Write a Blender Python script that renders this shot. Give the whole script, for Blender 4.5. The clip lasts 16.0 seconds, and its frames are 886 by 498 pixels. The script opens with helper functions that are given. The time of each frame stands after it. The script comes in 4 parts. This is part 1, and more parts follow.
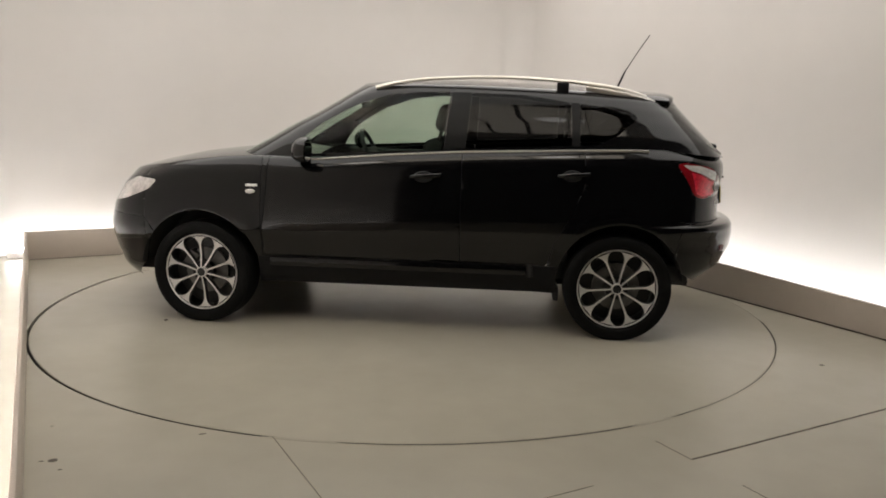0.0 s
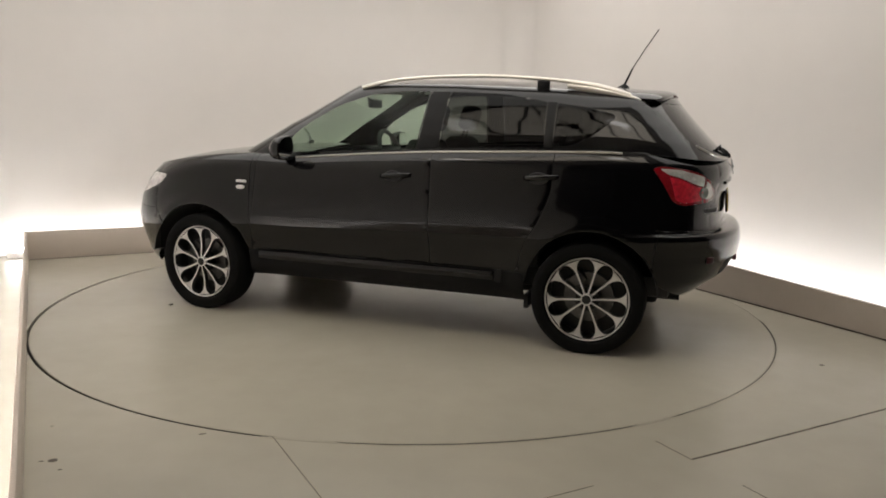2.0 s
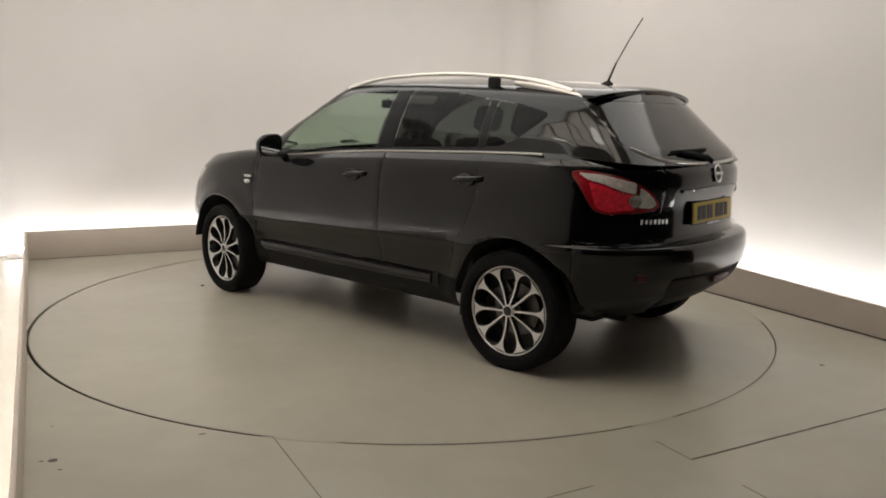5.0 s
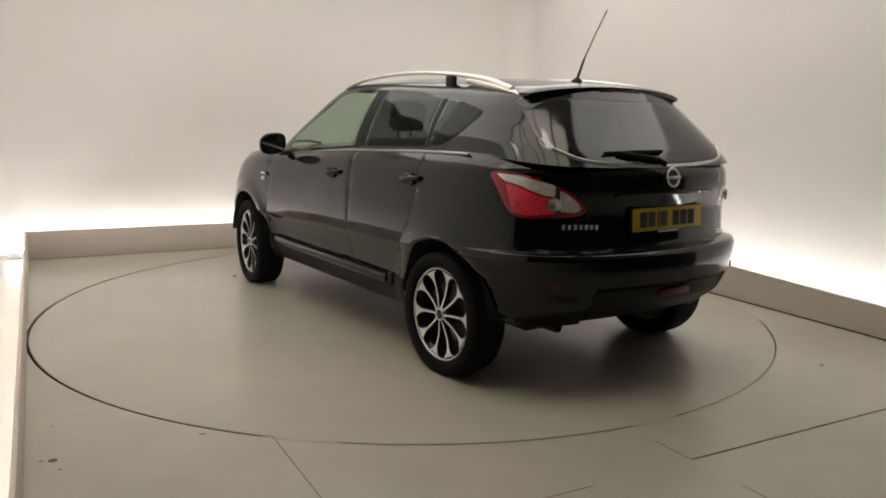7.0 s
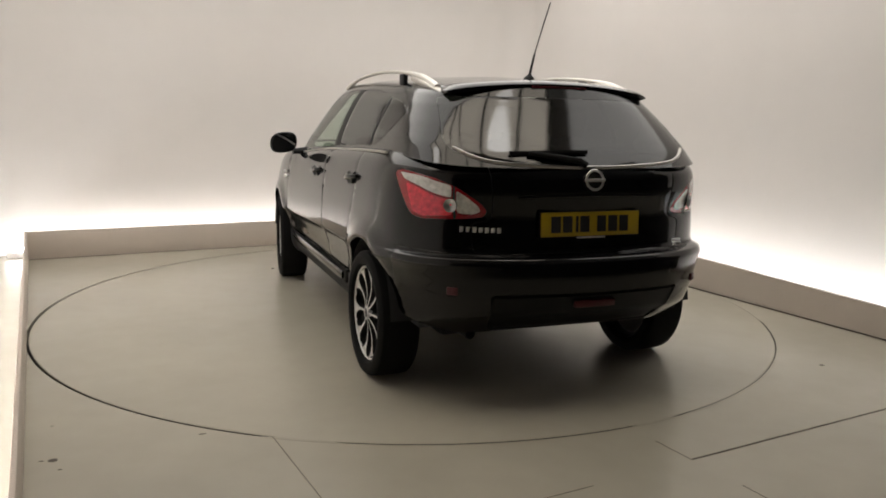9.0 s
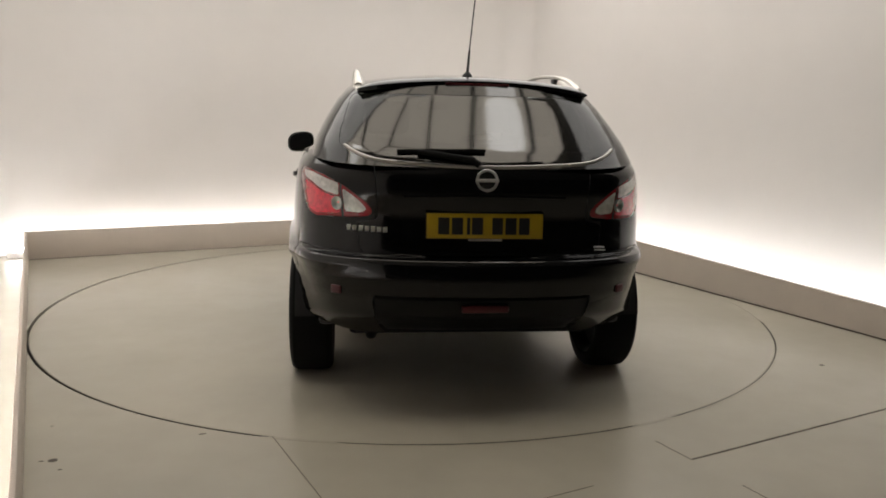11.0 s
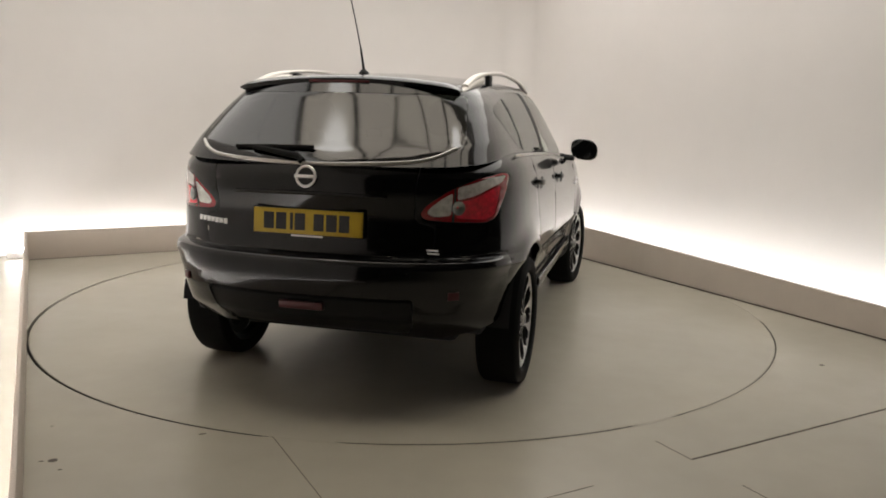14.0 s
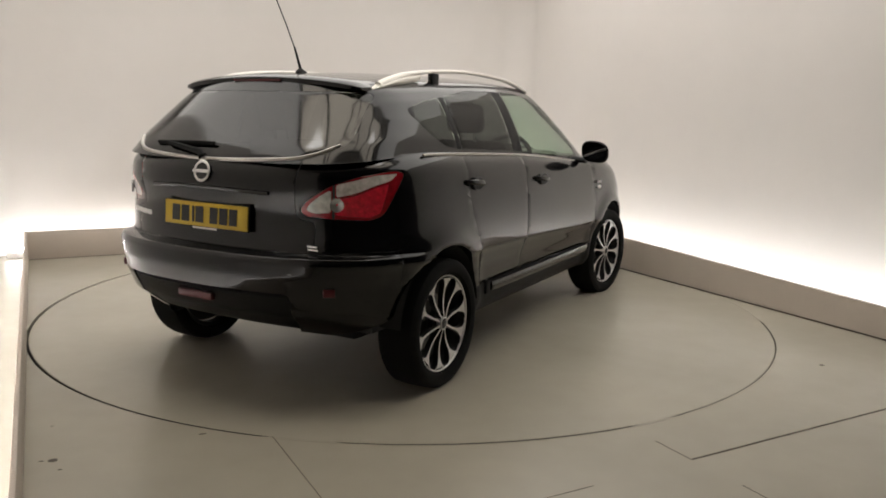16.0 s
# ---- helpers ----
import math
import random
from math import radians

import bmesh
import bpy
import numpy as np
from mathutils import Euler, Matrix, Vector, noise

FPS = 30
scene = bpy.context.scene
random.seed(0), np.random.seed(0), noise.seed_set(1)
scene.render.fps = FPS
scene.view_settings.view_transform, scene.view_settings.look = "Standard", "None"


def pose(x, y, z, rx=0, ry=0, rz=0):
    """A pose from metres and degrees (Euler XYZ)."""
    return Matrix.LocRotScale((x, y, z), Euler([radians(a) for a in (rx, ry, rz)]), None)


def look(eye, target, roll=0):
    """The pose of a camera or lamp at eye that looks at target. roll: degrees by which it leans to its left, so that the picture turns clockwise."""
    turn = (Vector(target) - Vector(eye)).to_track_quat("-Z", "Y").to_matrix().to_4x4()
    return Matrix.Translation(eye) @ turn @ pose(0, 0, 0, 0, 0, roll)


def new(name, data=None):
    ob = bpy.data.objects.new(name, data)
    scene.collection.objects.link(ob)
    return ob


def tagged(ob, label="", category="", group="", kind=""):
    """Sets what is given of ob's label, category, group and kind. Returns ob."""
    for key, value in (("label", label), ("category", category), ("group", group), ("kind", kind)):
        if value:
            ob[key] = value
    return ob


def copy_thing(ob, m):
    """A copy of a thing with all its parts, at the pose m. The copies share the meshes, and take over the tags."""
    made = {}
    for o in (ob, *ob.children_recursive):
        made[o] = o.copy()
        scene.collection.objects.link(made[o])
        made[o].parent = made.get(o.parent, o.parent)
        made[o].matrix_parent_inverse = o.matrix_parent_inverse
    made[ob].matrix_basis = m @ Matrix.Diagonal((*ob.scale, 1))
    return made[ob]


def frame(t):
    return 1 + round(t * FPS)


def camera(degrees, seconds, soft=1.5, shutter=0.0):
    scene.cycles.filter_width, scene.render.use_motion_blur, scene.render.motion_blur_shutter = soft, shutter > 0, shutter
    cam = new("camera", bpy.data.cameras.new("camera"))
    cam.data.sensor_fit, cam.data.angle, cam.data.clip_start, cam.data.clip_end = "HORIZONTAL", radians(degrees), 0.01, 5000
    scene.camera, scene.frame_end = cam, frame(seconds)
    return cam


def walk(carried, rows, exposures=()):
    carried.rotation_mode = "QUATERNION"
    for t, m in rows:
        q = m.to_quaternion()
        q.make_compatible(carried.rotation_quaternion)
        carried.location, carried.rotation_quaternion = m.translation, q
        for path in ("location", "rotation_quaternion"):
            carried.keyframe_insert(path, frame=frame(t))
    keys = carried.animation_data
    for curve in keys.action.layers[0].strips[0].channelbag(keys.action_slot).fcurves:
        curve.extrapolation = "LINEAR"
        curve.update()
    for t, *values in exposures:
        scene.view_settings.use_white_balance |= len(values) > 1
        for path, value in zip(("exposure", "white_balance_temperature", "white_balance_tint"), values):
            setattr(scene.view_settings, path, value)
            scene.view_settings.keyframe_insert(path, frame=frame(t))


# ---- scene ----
# ---- camera: a fixed tripod outside the open front of the photo booth ----
cam = camera(59.04, 16.0, soft=1.8)
EYE = Vector((0.0, -5.477, 1.352))
AIM = Vector((math.sin(radians(2.395)) * math.cos(radians(9.869)), math.cos(radians(2.395)) * math.cos(radians(9.869)), -math.sin(radians(9.869))))
STAND = look(EYE, EYE + AIM, 1.41)
walk(cam, [(0.0, STAND), (16.0, STAND)], exposures=[(0.0, 0.0), (16.0, 0.0)])

# ---- world and lights ----
world = bpy.data.worlds.new("world")
scene.world = world
world.use_nodes = True
world.node_tree.nodes["Background"].inputs[0].default_value = (0.35, 0.33, 0.30, 1)
world.node_tree.nodes["Background"].inputs[1].default_value = 0.02

TURN = 26.5  # the booth stands turned to the camera
U = Vector((math.cos(radians(TURN)), math.sin(radians(TURN)), 0))
V = Vector((-math.sin(radians(TURN)), math.cos(radians(TURN)), 0))
BOOTH = pose(0, 0, 0, 0, 0, TURN)
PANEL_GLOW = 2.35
# fill strength of the unseen glowing ceiling
FILL_GLOW = 1.36
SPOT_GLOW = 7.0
COVE_GLOW = 28.0


# ---- materials ----
def material(name):
    m = bpy.data.materials.new(name)
    m.use_nodes = True
    return m, m.node_tree.nodes, m.node_tree.links, m.node_tree.nodes["Principled BSDF"]


def surface(name, color, rough=0.5, metal=0.0, vary=0.0, scale=8.0, bump=0.0, bump_scale=60.0, coat=0.0, rough_vary=0.0, spec=0.5, second=None):
    """A principled surface with two scales of variation in colour, gloss and relief."""
    m, n, l, p = material(name)
    p.inputs["Roughness"].default_value = rough
    p.inputs["Metallic"].default_value = metal
    p.inputs["Coat Weight"].default_value = coat
    p.inputs["Coat Roughness"].default_value = 0.07
    p.inputs["Coat IOR"].default_value = 1.44
    p.inputs["Specular IOR Level"].default_value = spec
    p.inputs["Base Color"].default_value = (*color, 1)
    tc = n.new("ShaderNodeTexCoord")
    if vary or rough_vary:
        big = n.new("ShaderNodeTexNoise")
        big.inputs["Scale"].default_value = scale
        big.inputs["Detail"].default_value = 6
        big.inputs["Roughness"].default_value = 0.65
        l.new(tc.outputs["Object"], big.inputs["Vector"])
        if vary:
            mix = n.new("ShaderNodeMix")
            mix.data_type = "RGBA"
            dark = second or tuple(c * (1 - vary) for c in color)
            mix.inputs[6].default_value = (*dark, 1)
            mix.inputs[7].default_value = (*[min(1, c * (1 + vary * 0.6)) for c in color], 1)
            ramp = n.new("ShaderNodeMapRange")
            ramp.inputs[1].default_value, ramp.inputs[2].default_value = 0.3, 0.7
            l.new(big.outputs["Fac"], ramp.inputs[0])
            l.new(ramp.outputs[0], mix.inputs[0])
            l.new(mix.outputs[2], p.inputs["Base Color"])
        if rough_vary:
            mr = n.new("ShaderNodeMapRange")
            mr.inputs[1].default_value, mr.inputs[2].default_value = 0.3, 0.7
            mr.inputs[3].default_value, mr.inputs[4].default_value = rough - rough_vary, rough + rough_vary
            l.new(big.outputs["Fac"], mr.inputs[0])
            l.new(mr.outputs[0], p.inputs["Roughness"])
    if bump:
        fine = n.new("ShaderNodeTexNoise")
        fine.inputs["Scale"].default_value = bump_scale
        fine.inputs["Detail"].default_value = 4
        l.new(tc.outputs["Object"], fine.inputs["Vector"])
        b = n.new("ShaderNodeBump")
        b.inputs["Strength"].default_value = bump
        b.inputs["Distance"].default_value = 0.004
        l.new(fine.outputs["Fac"], b.inputs["Height"])
        l.new(b.outputs[0], p.inputs["Normal"])
    return m


def glowing(name, color, strength):
    m, n, l, p = material(name)
    p.inputs["Base Color"].default_value = (*color, 1)
    p.inputs["Emission Color"].default_value = (*color, 1)
    p.inputs["Emission Strength"].default_value = strength
    return m


def pane(name, tint, gloss=1.0, rough=0.0, face=0.035):
    """Thin glass: light passes tinted, and the surface mirrors more at a slant."""
    m, n, l, p = material(name)
    n.remove(p)
    t = n.new("ShaderNodeBsdfTransparent")
    t.inputs[0].default_value = (*tint, 1)
    g = n.new("ShaderNodeBsdfGlossy")
    g.inputs[0].default_value = (gloss, gloss, gloss, 1)
    g.inputs[1].default_value = rough
    lw = n.new("ShaderNodeLayerWeight")  # steeper views mirror more
    lw.inputs[0].default_value = 0.5
    pw, f = n.new("ShaderNodeMath"), n.new("ShaderNodeMath")
    pw.operation, f.operation = "POWER", "MULTIPLY_ADD"
    pw.inputs[1].default_value, f.inputs[1].default_value, f.inputs[2].default_value = 5.0, 0.9, face
    l.new(lw.outputs["Facing"], pw.inputs[0])
    l.new(pw.outputs[0], f.inputs[0])
    mx = n.new("ShaderNodeMixShader")
    l.new(f.outputs[0], mx.inputs[0])
    l.new(t.outputs[0], mx.inputs[1])
    l.new(g.outputs[0], mx.inputs[2])
    l.new(mx.outputs[0], n["Material Output"].inputs[0])
    return m


def floor_paint(name, base):
    """Worn grey-beige floor paint: broad stains, small scuffs, soft sheen."""
    m, n, l, p = material(name)
    tc = n.new("ShaderNodeTexCoord")
    big, mid, fine = (n.new("ShaderNodeTexNoise") for _ in range(3))
    for t, s, d in ((big, 0.7, 4), (mid, 6.0, 3), (fine, 90.0, 2)):
        t.inputs["Scale"].default_value, t.inputs["Detail"].default_value = s, d
        l.new(tc.outputs["Object"], t.inputs["Vector"])
    r1, r2 = (n.new("ShaderNodeMapRange") for _ in range(2))
    for r, t, lo in ((r1, big, 0.84), (r2, mid, 0.955)):
        r.inputs[1].default_value, r.inputs[2].default_value = 0.1, 0.9
        r.inputs[3].default_value, r.inputs[4].default_value = lo, 2 - lo
        l.new(t.outputs["Fac"], r.inputs[0])
    mul = n.new("ShaderNodeMath")
    mul.operation = "MULTIPLY"
    l.new(r1.outputs[0], mul.inputs[0])
    l.new(r2.outputs[0], mul.inputs[1])
    col = n.new("ShaderNodeVectorMath")
    col.operation = "SCALE"
    col.inputs[0].default_value = base
    l.new(mul.outputs[0], col.inputs["Scale"])
    l.new(col.outputs[0], p.inputs["Base Color"])
    p.inputs["Roughness"].default_value = 0.27
    b = n.new("ShaderNodeBump")
    b.inputs["Strength"].default_value, b.inputs["Distance"].default_value = 0.05, 0.001
    l.new(fine.outputs["Fac"], b.inputs["Height"])
    l.new(b.outputs[0], p.inputs["Normal"])
    return m


M_FLOOR = floor_paint("floor_paint", (0.412, 0.380, 0.314))
M_DISC = floor_paint("turntable_paint", (0.415, 0.384, 0.318))
M_WALL = surface("wall_paint", (0.69, 0.655, 0.622), 0.75, vary=0.03, scale=1.2, bump=0.15, bump_scale=120)
M_PLINTH = surface("plinth_paint", (0.60, 0.525, 0.455), 0.55, vary=0.05, scale=3.0, bump=0.1, bump_scale=80)
M_CAP = surface("plinth_edge_white", (0.75, 0.72, 0.68), 0.5, vary=0.05, scale=6)
M_DARK_ROOM = surface("dim_hall_wall", (0.10, 0.095, 0.09), 0.8, vary=0.2, scale=1.0)
M_GAP = surface("dark_gap", (0.03, 0.027, 0.022), 0.9, vary=0.3, scale=5)
M_SEAM = surface("dirty_seam", (0.11, 0.09, 0.07), 0.9, vary=0.5, scale=7)
M_DIRT = surface("dried_dirt", (0.09, 0.075, 0.06), 0.9, vary=0.3, scale=80)
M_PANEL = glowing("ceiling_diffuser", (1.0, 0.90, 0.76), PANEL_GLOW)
# for the unseen ceiling strips that cut the fill light short
M_DULL = surface("unseen_dull_ceiling", (0.45, 0.42, 0.38), 0.85, vary=0.1, scale=1.5)
# glow of the added ceiling that fills the booth with light
M_FILL = glowing("unseen_fill_ceiling", (1.0, 0.97, 0.925), FILL_GLOW)
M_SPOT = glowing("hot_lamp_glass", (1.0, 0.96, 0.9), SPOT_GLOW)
M_LED = glowing("cove_tube_light", (0.94, 0.965, 1.0), COVE_GLOW)
M_BEAM = surface("dark_beam_paint", (0.10, 0.09, 0.08), 0.6, vary=0.15, scale=4)
M_PAINT = surface("black_car_paint", (0.0025, 0.0025, 0.003), 0.35, vary=0.1, scale=30, coat=1.0, rough_vary=0.02, spec=0.05)
M_PLASTIC = surface("black_textured_plastic", (0.007, 0.007, 0.0075), 0.5, spec=0.2, vary=0.15, scale=25, bump=0.15, bump_scale=400)
M_RUBBER = surface("tyre_rubber", (0.0045, 0.0045, 0.0045), 0.82, spec=0.2, vary=0.2, scale=30, bump=0.2, bump_scale=150)
M_ALLOY = surface("machined_alloy", (0.74, 0.73, 0.715), 0.32, metal=0.3, vary=0.05, scale=40)
M_RIMDARK = surface("gloss_black_wheel_paint", (0.012, 0.012, 0.013), 0.3, vary=0.1, scale=30)
M_MIRROR = surface("mirror_silver", (0.75, 0.76, 0.77), 0.03, metal=1.0)
# bright metal standing for reflections on the shoulder and under the rear glass
M_HIGHLIGHT = surface("highlight_metal", (0.42, 0.40, 0.37), 0.3, metal=1.0, vary=0.05, scale=20)
M_CHROME = surface("chrome", (0.80, 0.79, 0.78), 0.3, metal=0.75, vary=0.02, scale=20)
M_SATIN = surface("satin_silver_rail", (0.74, 0.71, 0.66), 0.33, metal=0.7, vary=0.04, scale=30)
M_TINT = pane("privacy_glass", (0.10, 0.10, 0.10), face=0.014)
M_REAR = pane("dark_rear_glass", (0.035, 0.034, 0.032), rough=0.09, face=0.06)
M_CLEAR = pane("green_tinted_glass", (0.62, 0.71, 0.635), face=0.014)
M_RED = surface("red_lens", (0.30, 0.008, 0.016), 0.12, vary=0.3, scale=60, coat=1.0)
M_REDBRIGHT = surface("bright_red_lens", (0.84, 0.025, 0.055), 0.2, vary=0.35, scale=45, coat=1.0, bump=0.3, bump_scale=90)
M_REDDARK = surface("dark_red_reflector", (0.085, 0.005, 0.009), 0.35, vary=0.2, scale=60, coat=0.1)
M_LENS = surface("clear_silvered_lens", (0.72, 0.68, 0.66), 0.25, metal=0.1, vary=0.35, scale=35, coat=1.0)
M_BULB = surface("lamp_reflector_bowl", (0.50, 0.48, 0.48), 0.25, metal=0.6, vary=0.3, scale=40)
M_PLATE = surface("yellow_plate", (0.50, 0.34, 0.015), 0.4, vary=0.06, scale=20)
M_INK = surface("black_ink", (0.012, 0.012, 0.012), 0.5, vary=0.1, scale=30)
M_SEAT = surface("black_seat_cloth", (0.022, 0.021, 0.021), 0.85, vary=0.25, scale=40, bump=0.4, bump_scale=300)
M_TRIM = surface("dark_cabin_plastic", (0.03, 0.03, 0.031), 0.6, vary=0.15, scale=20, bump=0.1, bump_scale=200)
M_STEEL = surface("brake_steel", (0.16, 0.155, 0.15), 0.4, metal=1.0, vary=0.15, scale=40)
M_UNDER = surface("underbody_black", (0.012, 0.012, 0.012), 0.85, vary=0.2, scale=10)
M_HEADLINER = surface("grey_headlining", (0.22, 0.21, 0.20), 0.9, vary=0.08, scale=20)


# ---- building helpers ----
def link_mesh(name, bm, mat, parent=None, smooth=0.6):
    me = bpy.data.meshes.new(name)
    bm.normal_update()
    bm.to_mesh(me)
    bm.free()
    for m in (mat if isinstance(mat, (list, tuple)) else [mat]):
        me.materials.append(m)
    if smooth:
        me.shade_smooth()
        me.set_sharp_from_angle(angle=smooth)
    ob = new(name, me)
    ob.parent = parent
    return ob


def part(name, bm, mat, parent, label="", smooth=0.6):
    ob = link_mesh(name, bm, mat, parent, smooth)
    return tagged(ob, label) if label else ob


def box(bm, x0, x1, y0, y1, z0, z1, m=None, bevel=0.0, seg=2):
    r = bmesh.ops.create_cube(bm, size=1.0)
    vs = r["verts"]
    for v in vs:
        v.co = Vector(((x0 + x1) / 2 + v.co.x * (x1 - x0), (y0 + y1) / 2 + v.co.y * (y1 - y0), (z0 + z1) / 2 + v.co.z * (z1 - z0)))
    if bevel:
        es = {e for v in vs for e in v.link_edges}
        out = bmesh.ops.bevel(bm, geom=list(es), offset=bevel, segments=seg, affect="EDGES", profile=0.5)
        vs = list({v for f in out["faces"] for v in f.verts} | {v for v in vs if v.is_valid})
    if m is not None:
        bmesh.ops.transform(bm, matrix=m, verts=vs)
    return vs


def boxed(x0, x1, y0, y1, z0, z1, m=None, bevel=0.0, seg=2):
    bm = bmesh.new()
    box(bm, x0, x1, y0, y1, z0, z1, m, bevel, seg)
    return bm


def lathe(profile, n=48, axis="y", closed=False):
    """Turn a profile of (radius, height) round an axis."""
    bm = bmesh.new()
    rings = []
    for i in range(n):
        a = 2 * math.pi * i / n
        c, s = math.cos(a), math.sin(a)
        rings.append([bm.verts.new((r * c, h, r * s) if axis == "y" else (r * c, r * s, h)) for r, h in profile])
    k = len(profile)
    for i in range(n):
        a, b = rings[i], rings[(i + 1) % n]
        for j in range(k if closed else k - 1):
            bm.faces.new((a[j], a[(j + 1) % k], b[(j + 1) % k], b[j]))
    bmesh.ops.remove_doubles(bm, verts=bm.verts, dist=1e-5)
    bmesh.ops.recalc_face_normals(bm, faces=bm.faces)
    return bm


def tube(points, radius, n=10, flat=1.0, taper=None):
    """A round bar along points; flat squeezes it sideways."""
    bm = bmesh.new()
    rings = []
    pts = [Vector(p) for p in points]
    for i, p in enumerate(pts):
        d = (pts[min(i + 1, len(pts) - 1)] - pts[max(i - 1, 0)]).normalized()
        side = d.cross(Vector((0, 0, 1)))
        side = side.normalized() if side.length > 1e-4 else Vector((1, 0, 0))
        up = side.cross(d)
        r = radius if taper is None else radius * taper[i]
        rings.append([bm.verts.new(p + side * (r * flat * math.cos(a)) + up * (r * math.sin(a))) for a in (2 * math.pi * k / n for k in range(n))])
    for a, b in zip(rings, rings[1:]):
        for k in range(n):
            bm.faces.new((a[k], a[(k + 1) % n], b[(k + 1) % n], b[k]))
    bm.faces.new(rings[0])
    bm.faces.new(rings[-1])
    bmesh.ops.recalc_face_normals(bm, faces=bm.faces)
    return bm


def smooth_curve(points, width=0.02):
    """A function through a table of points, with its corners eased."""
    xs, ys = zip(*sorted(points))
    g = np.linspace(xs[0], xs[-1], 801)
    v = np.interp(g, xs, ys)
    k = max(1, int(801 * width))
    pad = np.concatenate([2 * v[0] - v[k:0:-1], v, 2 * v[-1] - v[-2:-k - 2:-1]])
    w = np.hanning(2 * k + 1)
    v = np.convolve(pad, w / w.sum(), "valid")
    return lambda x: np.interp(x, g, v)


# ---- the booth ----
LEFT_U, RIGHT_U, BACK_V, FRONT_V = -2.46, 2.335, 2.705, -3.2
R_TABLE = 2.428


def booth_box(name, u0, u1, v0, v1, z0, z1, mat, kind="structure", bevel=0.0):
    ob = link_mesh(name, boxed(u0, u1, v0, v1, z0, z1, BOOTH, bevel), mat)
    tagged(ob, kind=kind)
    return ob


def build_booth():
    # floor with a round hole for the turntable
    bm = bmesh.new()
    n = 160
    hole = [Vector((math.cos(2 * math.pi * i / n), math.sin(2 * math.pi * i / n), 0)) * (R_TABLE + 0.0105) + Vector((-0.005, -0.001, 0)) for i in range(n)]
    rings = [[bm.verts.new(p) for p in hole]]
    for k in (1.25, 2.0, 5.0):
        rings.append([bm.verts.new(p * k) for p in hole])
    for a, b in zip(rings, rings[1:]):
        for i in range(n):
            bm.faces.new((a[i], b[i], b[(i + 1) % n], a[(i + 1) % n]))
    low = [bm.verts.new(p + Vector((0, 0, -0.06))) for p in hole]
    for i in range(n):
        bm.faces.new((rings[0][i], rings[0][(i + 1) % n], low[(i + 1) % n], low[i]))
    bmesh.ops.recalc_face_normals(bm, faces=bm.faces)
    tagged(link_mesh("floor", bm, M_FLOOR), "worn grey-beige painted floor round the turntable", "floor", kind="structure")
    bm = lathe([(0.0, -0.055), (R_TABLE + 0.2, -0.055), (R_TABLE + 0.2, -0.075), (0.0, -0.075)], 96, "z")
    tagged(link_mesh("floor_pit", bm, M_GAP), "dark pit under the turntable", kind="structure")
    # seams of a floor hatch, narrow grooves filled with dirt
    seam = [(-1.560, -1.5565, -2.62, -1.86), (-0.119, -0.115, -2.80, -2.60), (-0.117, 1.75, -2.8055, -2.7945), (-0.112, -0.108, -3.4, -3.05), (-1.0, -0.62, -2.805, -2.802)]
    for i, (u0, u1, v0, v1) in enumerate(seam):
        tagged(booth_box("floor_seam", u0, u1, v0, v1, -0.003, 0.0008, M_SEAM), "thin dark seam of a floor panel", kind="structure")
    # low upstands along three sides, thin boards with light troughs behind
    t = 0.018
    tagged(booth_box("plinth_back", LEFT_U + 0.06, RIGHT_U + 0.3, BACK_V, BACK_V + t, 0.0, 0.246, M_PLINTH, bevel=0.003), "low beige painted upstand board hiding cove lights", kind="structure")
    bm = bmesh.new()
    for v in box(bm, LEFT_U - t, LEFT_U, FRONT_V, BACK_V, 0.0, 0.246, None, 0.003):
        v.co.x += 0.0235 * (v.co.y + 2.3) - 0.03  # this side is not quite square to the back
    bmesh.ops.transform(bm, matrix=BOOTH, verts=bm.verts)
    tagged(link_mesh("plinth_left", bm, M_PLINTH), "low beige painted upstand board hiding cove lights", kind="structure")
    bm = bmesh.new()
    vs = box(bm, RIGHT_U, RIGHT_U + t, FRONT_V, BACK_V, 0.0, 0.25, None)
    for v in vs:
        if v.co.z > 0.1:
            v.co.z = 0.36 if v.co.y > 0 else 0.172
    bmesh.ops.transform(bm, matrix=BOOTH, verts=bm.verts)
    tagged(link_mesh("plinth_right", bm, M_PLINTH), "low beige painted upstand board hiding cove lights", kind="structure")
    # dirty joint at the foot of the boards
    tagged(booth_box("joint_right", RIGHT_U - 0.007, RIGHT_U + 0.001, FRONT_V, BACK_V - 0.004, 0.0005, 0.009, M_SEAM), "dark dirty joint along the upstand", kind="structure")
    tagged(booth_box("joint_back", LEFT_U + 0.09, RIGHT_U - 0.006, BACK_V - 0.002, BACK_V + 0.001, 0.0005, 0.003, M_SEAM), "dark dirty joint along the upstand", kind="structure")
    # walls behind the troughs, with softly rounded corners
    wl, wr, wb, top, rad = LEFT_U - 0.30, RIGHT_U + 0.58, BACK_V + 0.30, 3.1, 0.30
    tagged(booth_box("wall_back", wl + rad, wr - rad, wb, wb + 0.1, 0.0, top, M_WALL), "smooth warm white booth wall", kind="structure")
    tagged(booth_box("wall_right", wr, wr + 0.1, FRONT_V, wb - rad, 0.0, top, M_WALL), "smooth warm white booth wall", kind="structure")
    tagged(booth_box("wall_left", wl - 0.1, wl, FRONT_V, wb - rad, 0.0, top, M_WALL), "smooth warm white booth wall", kind="structure")
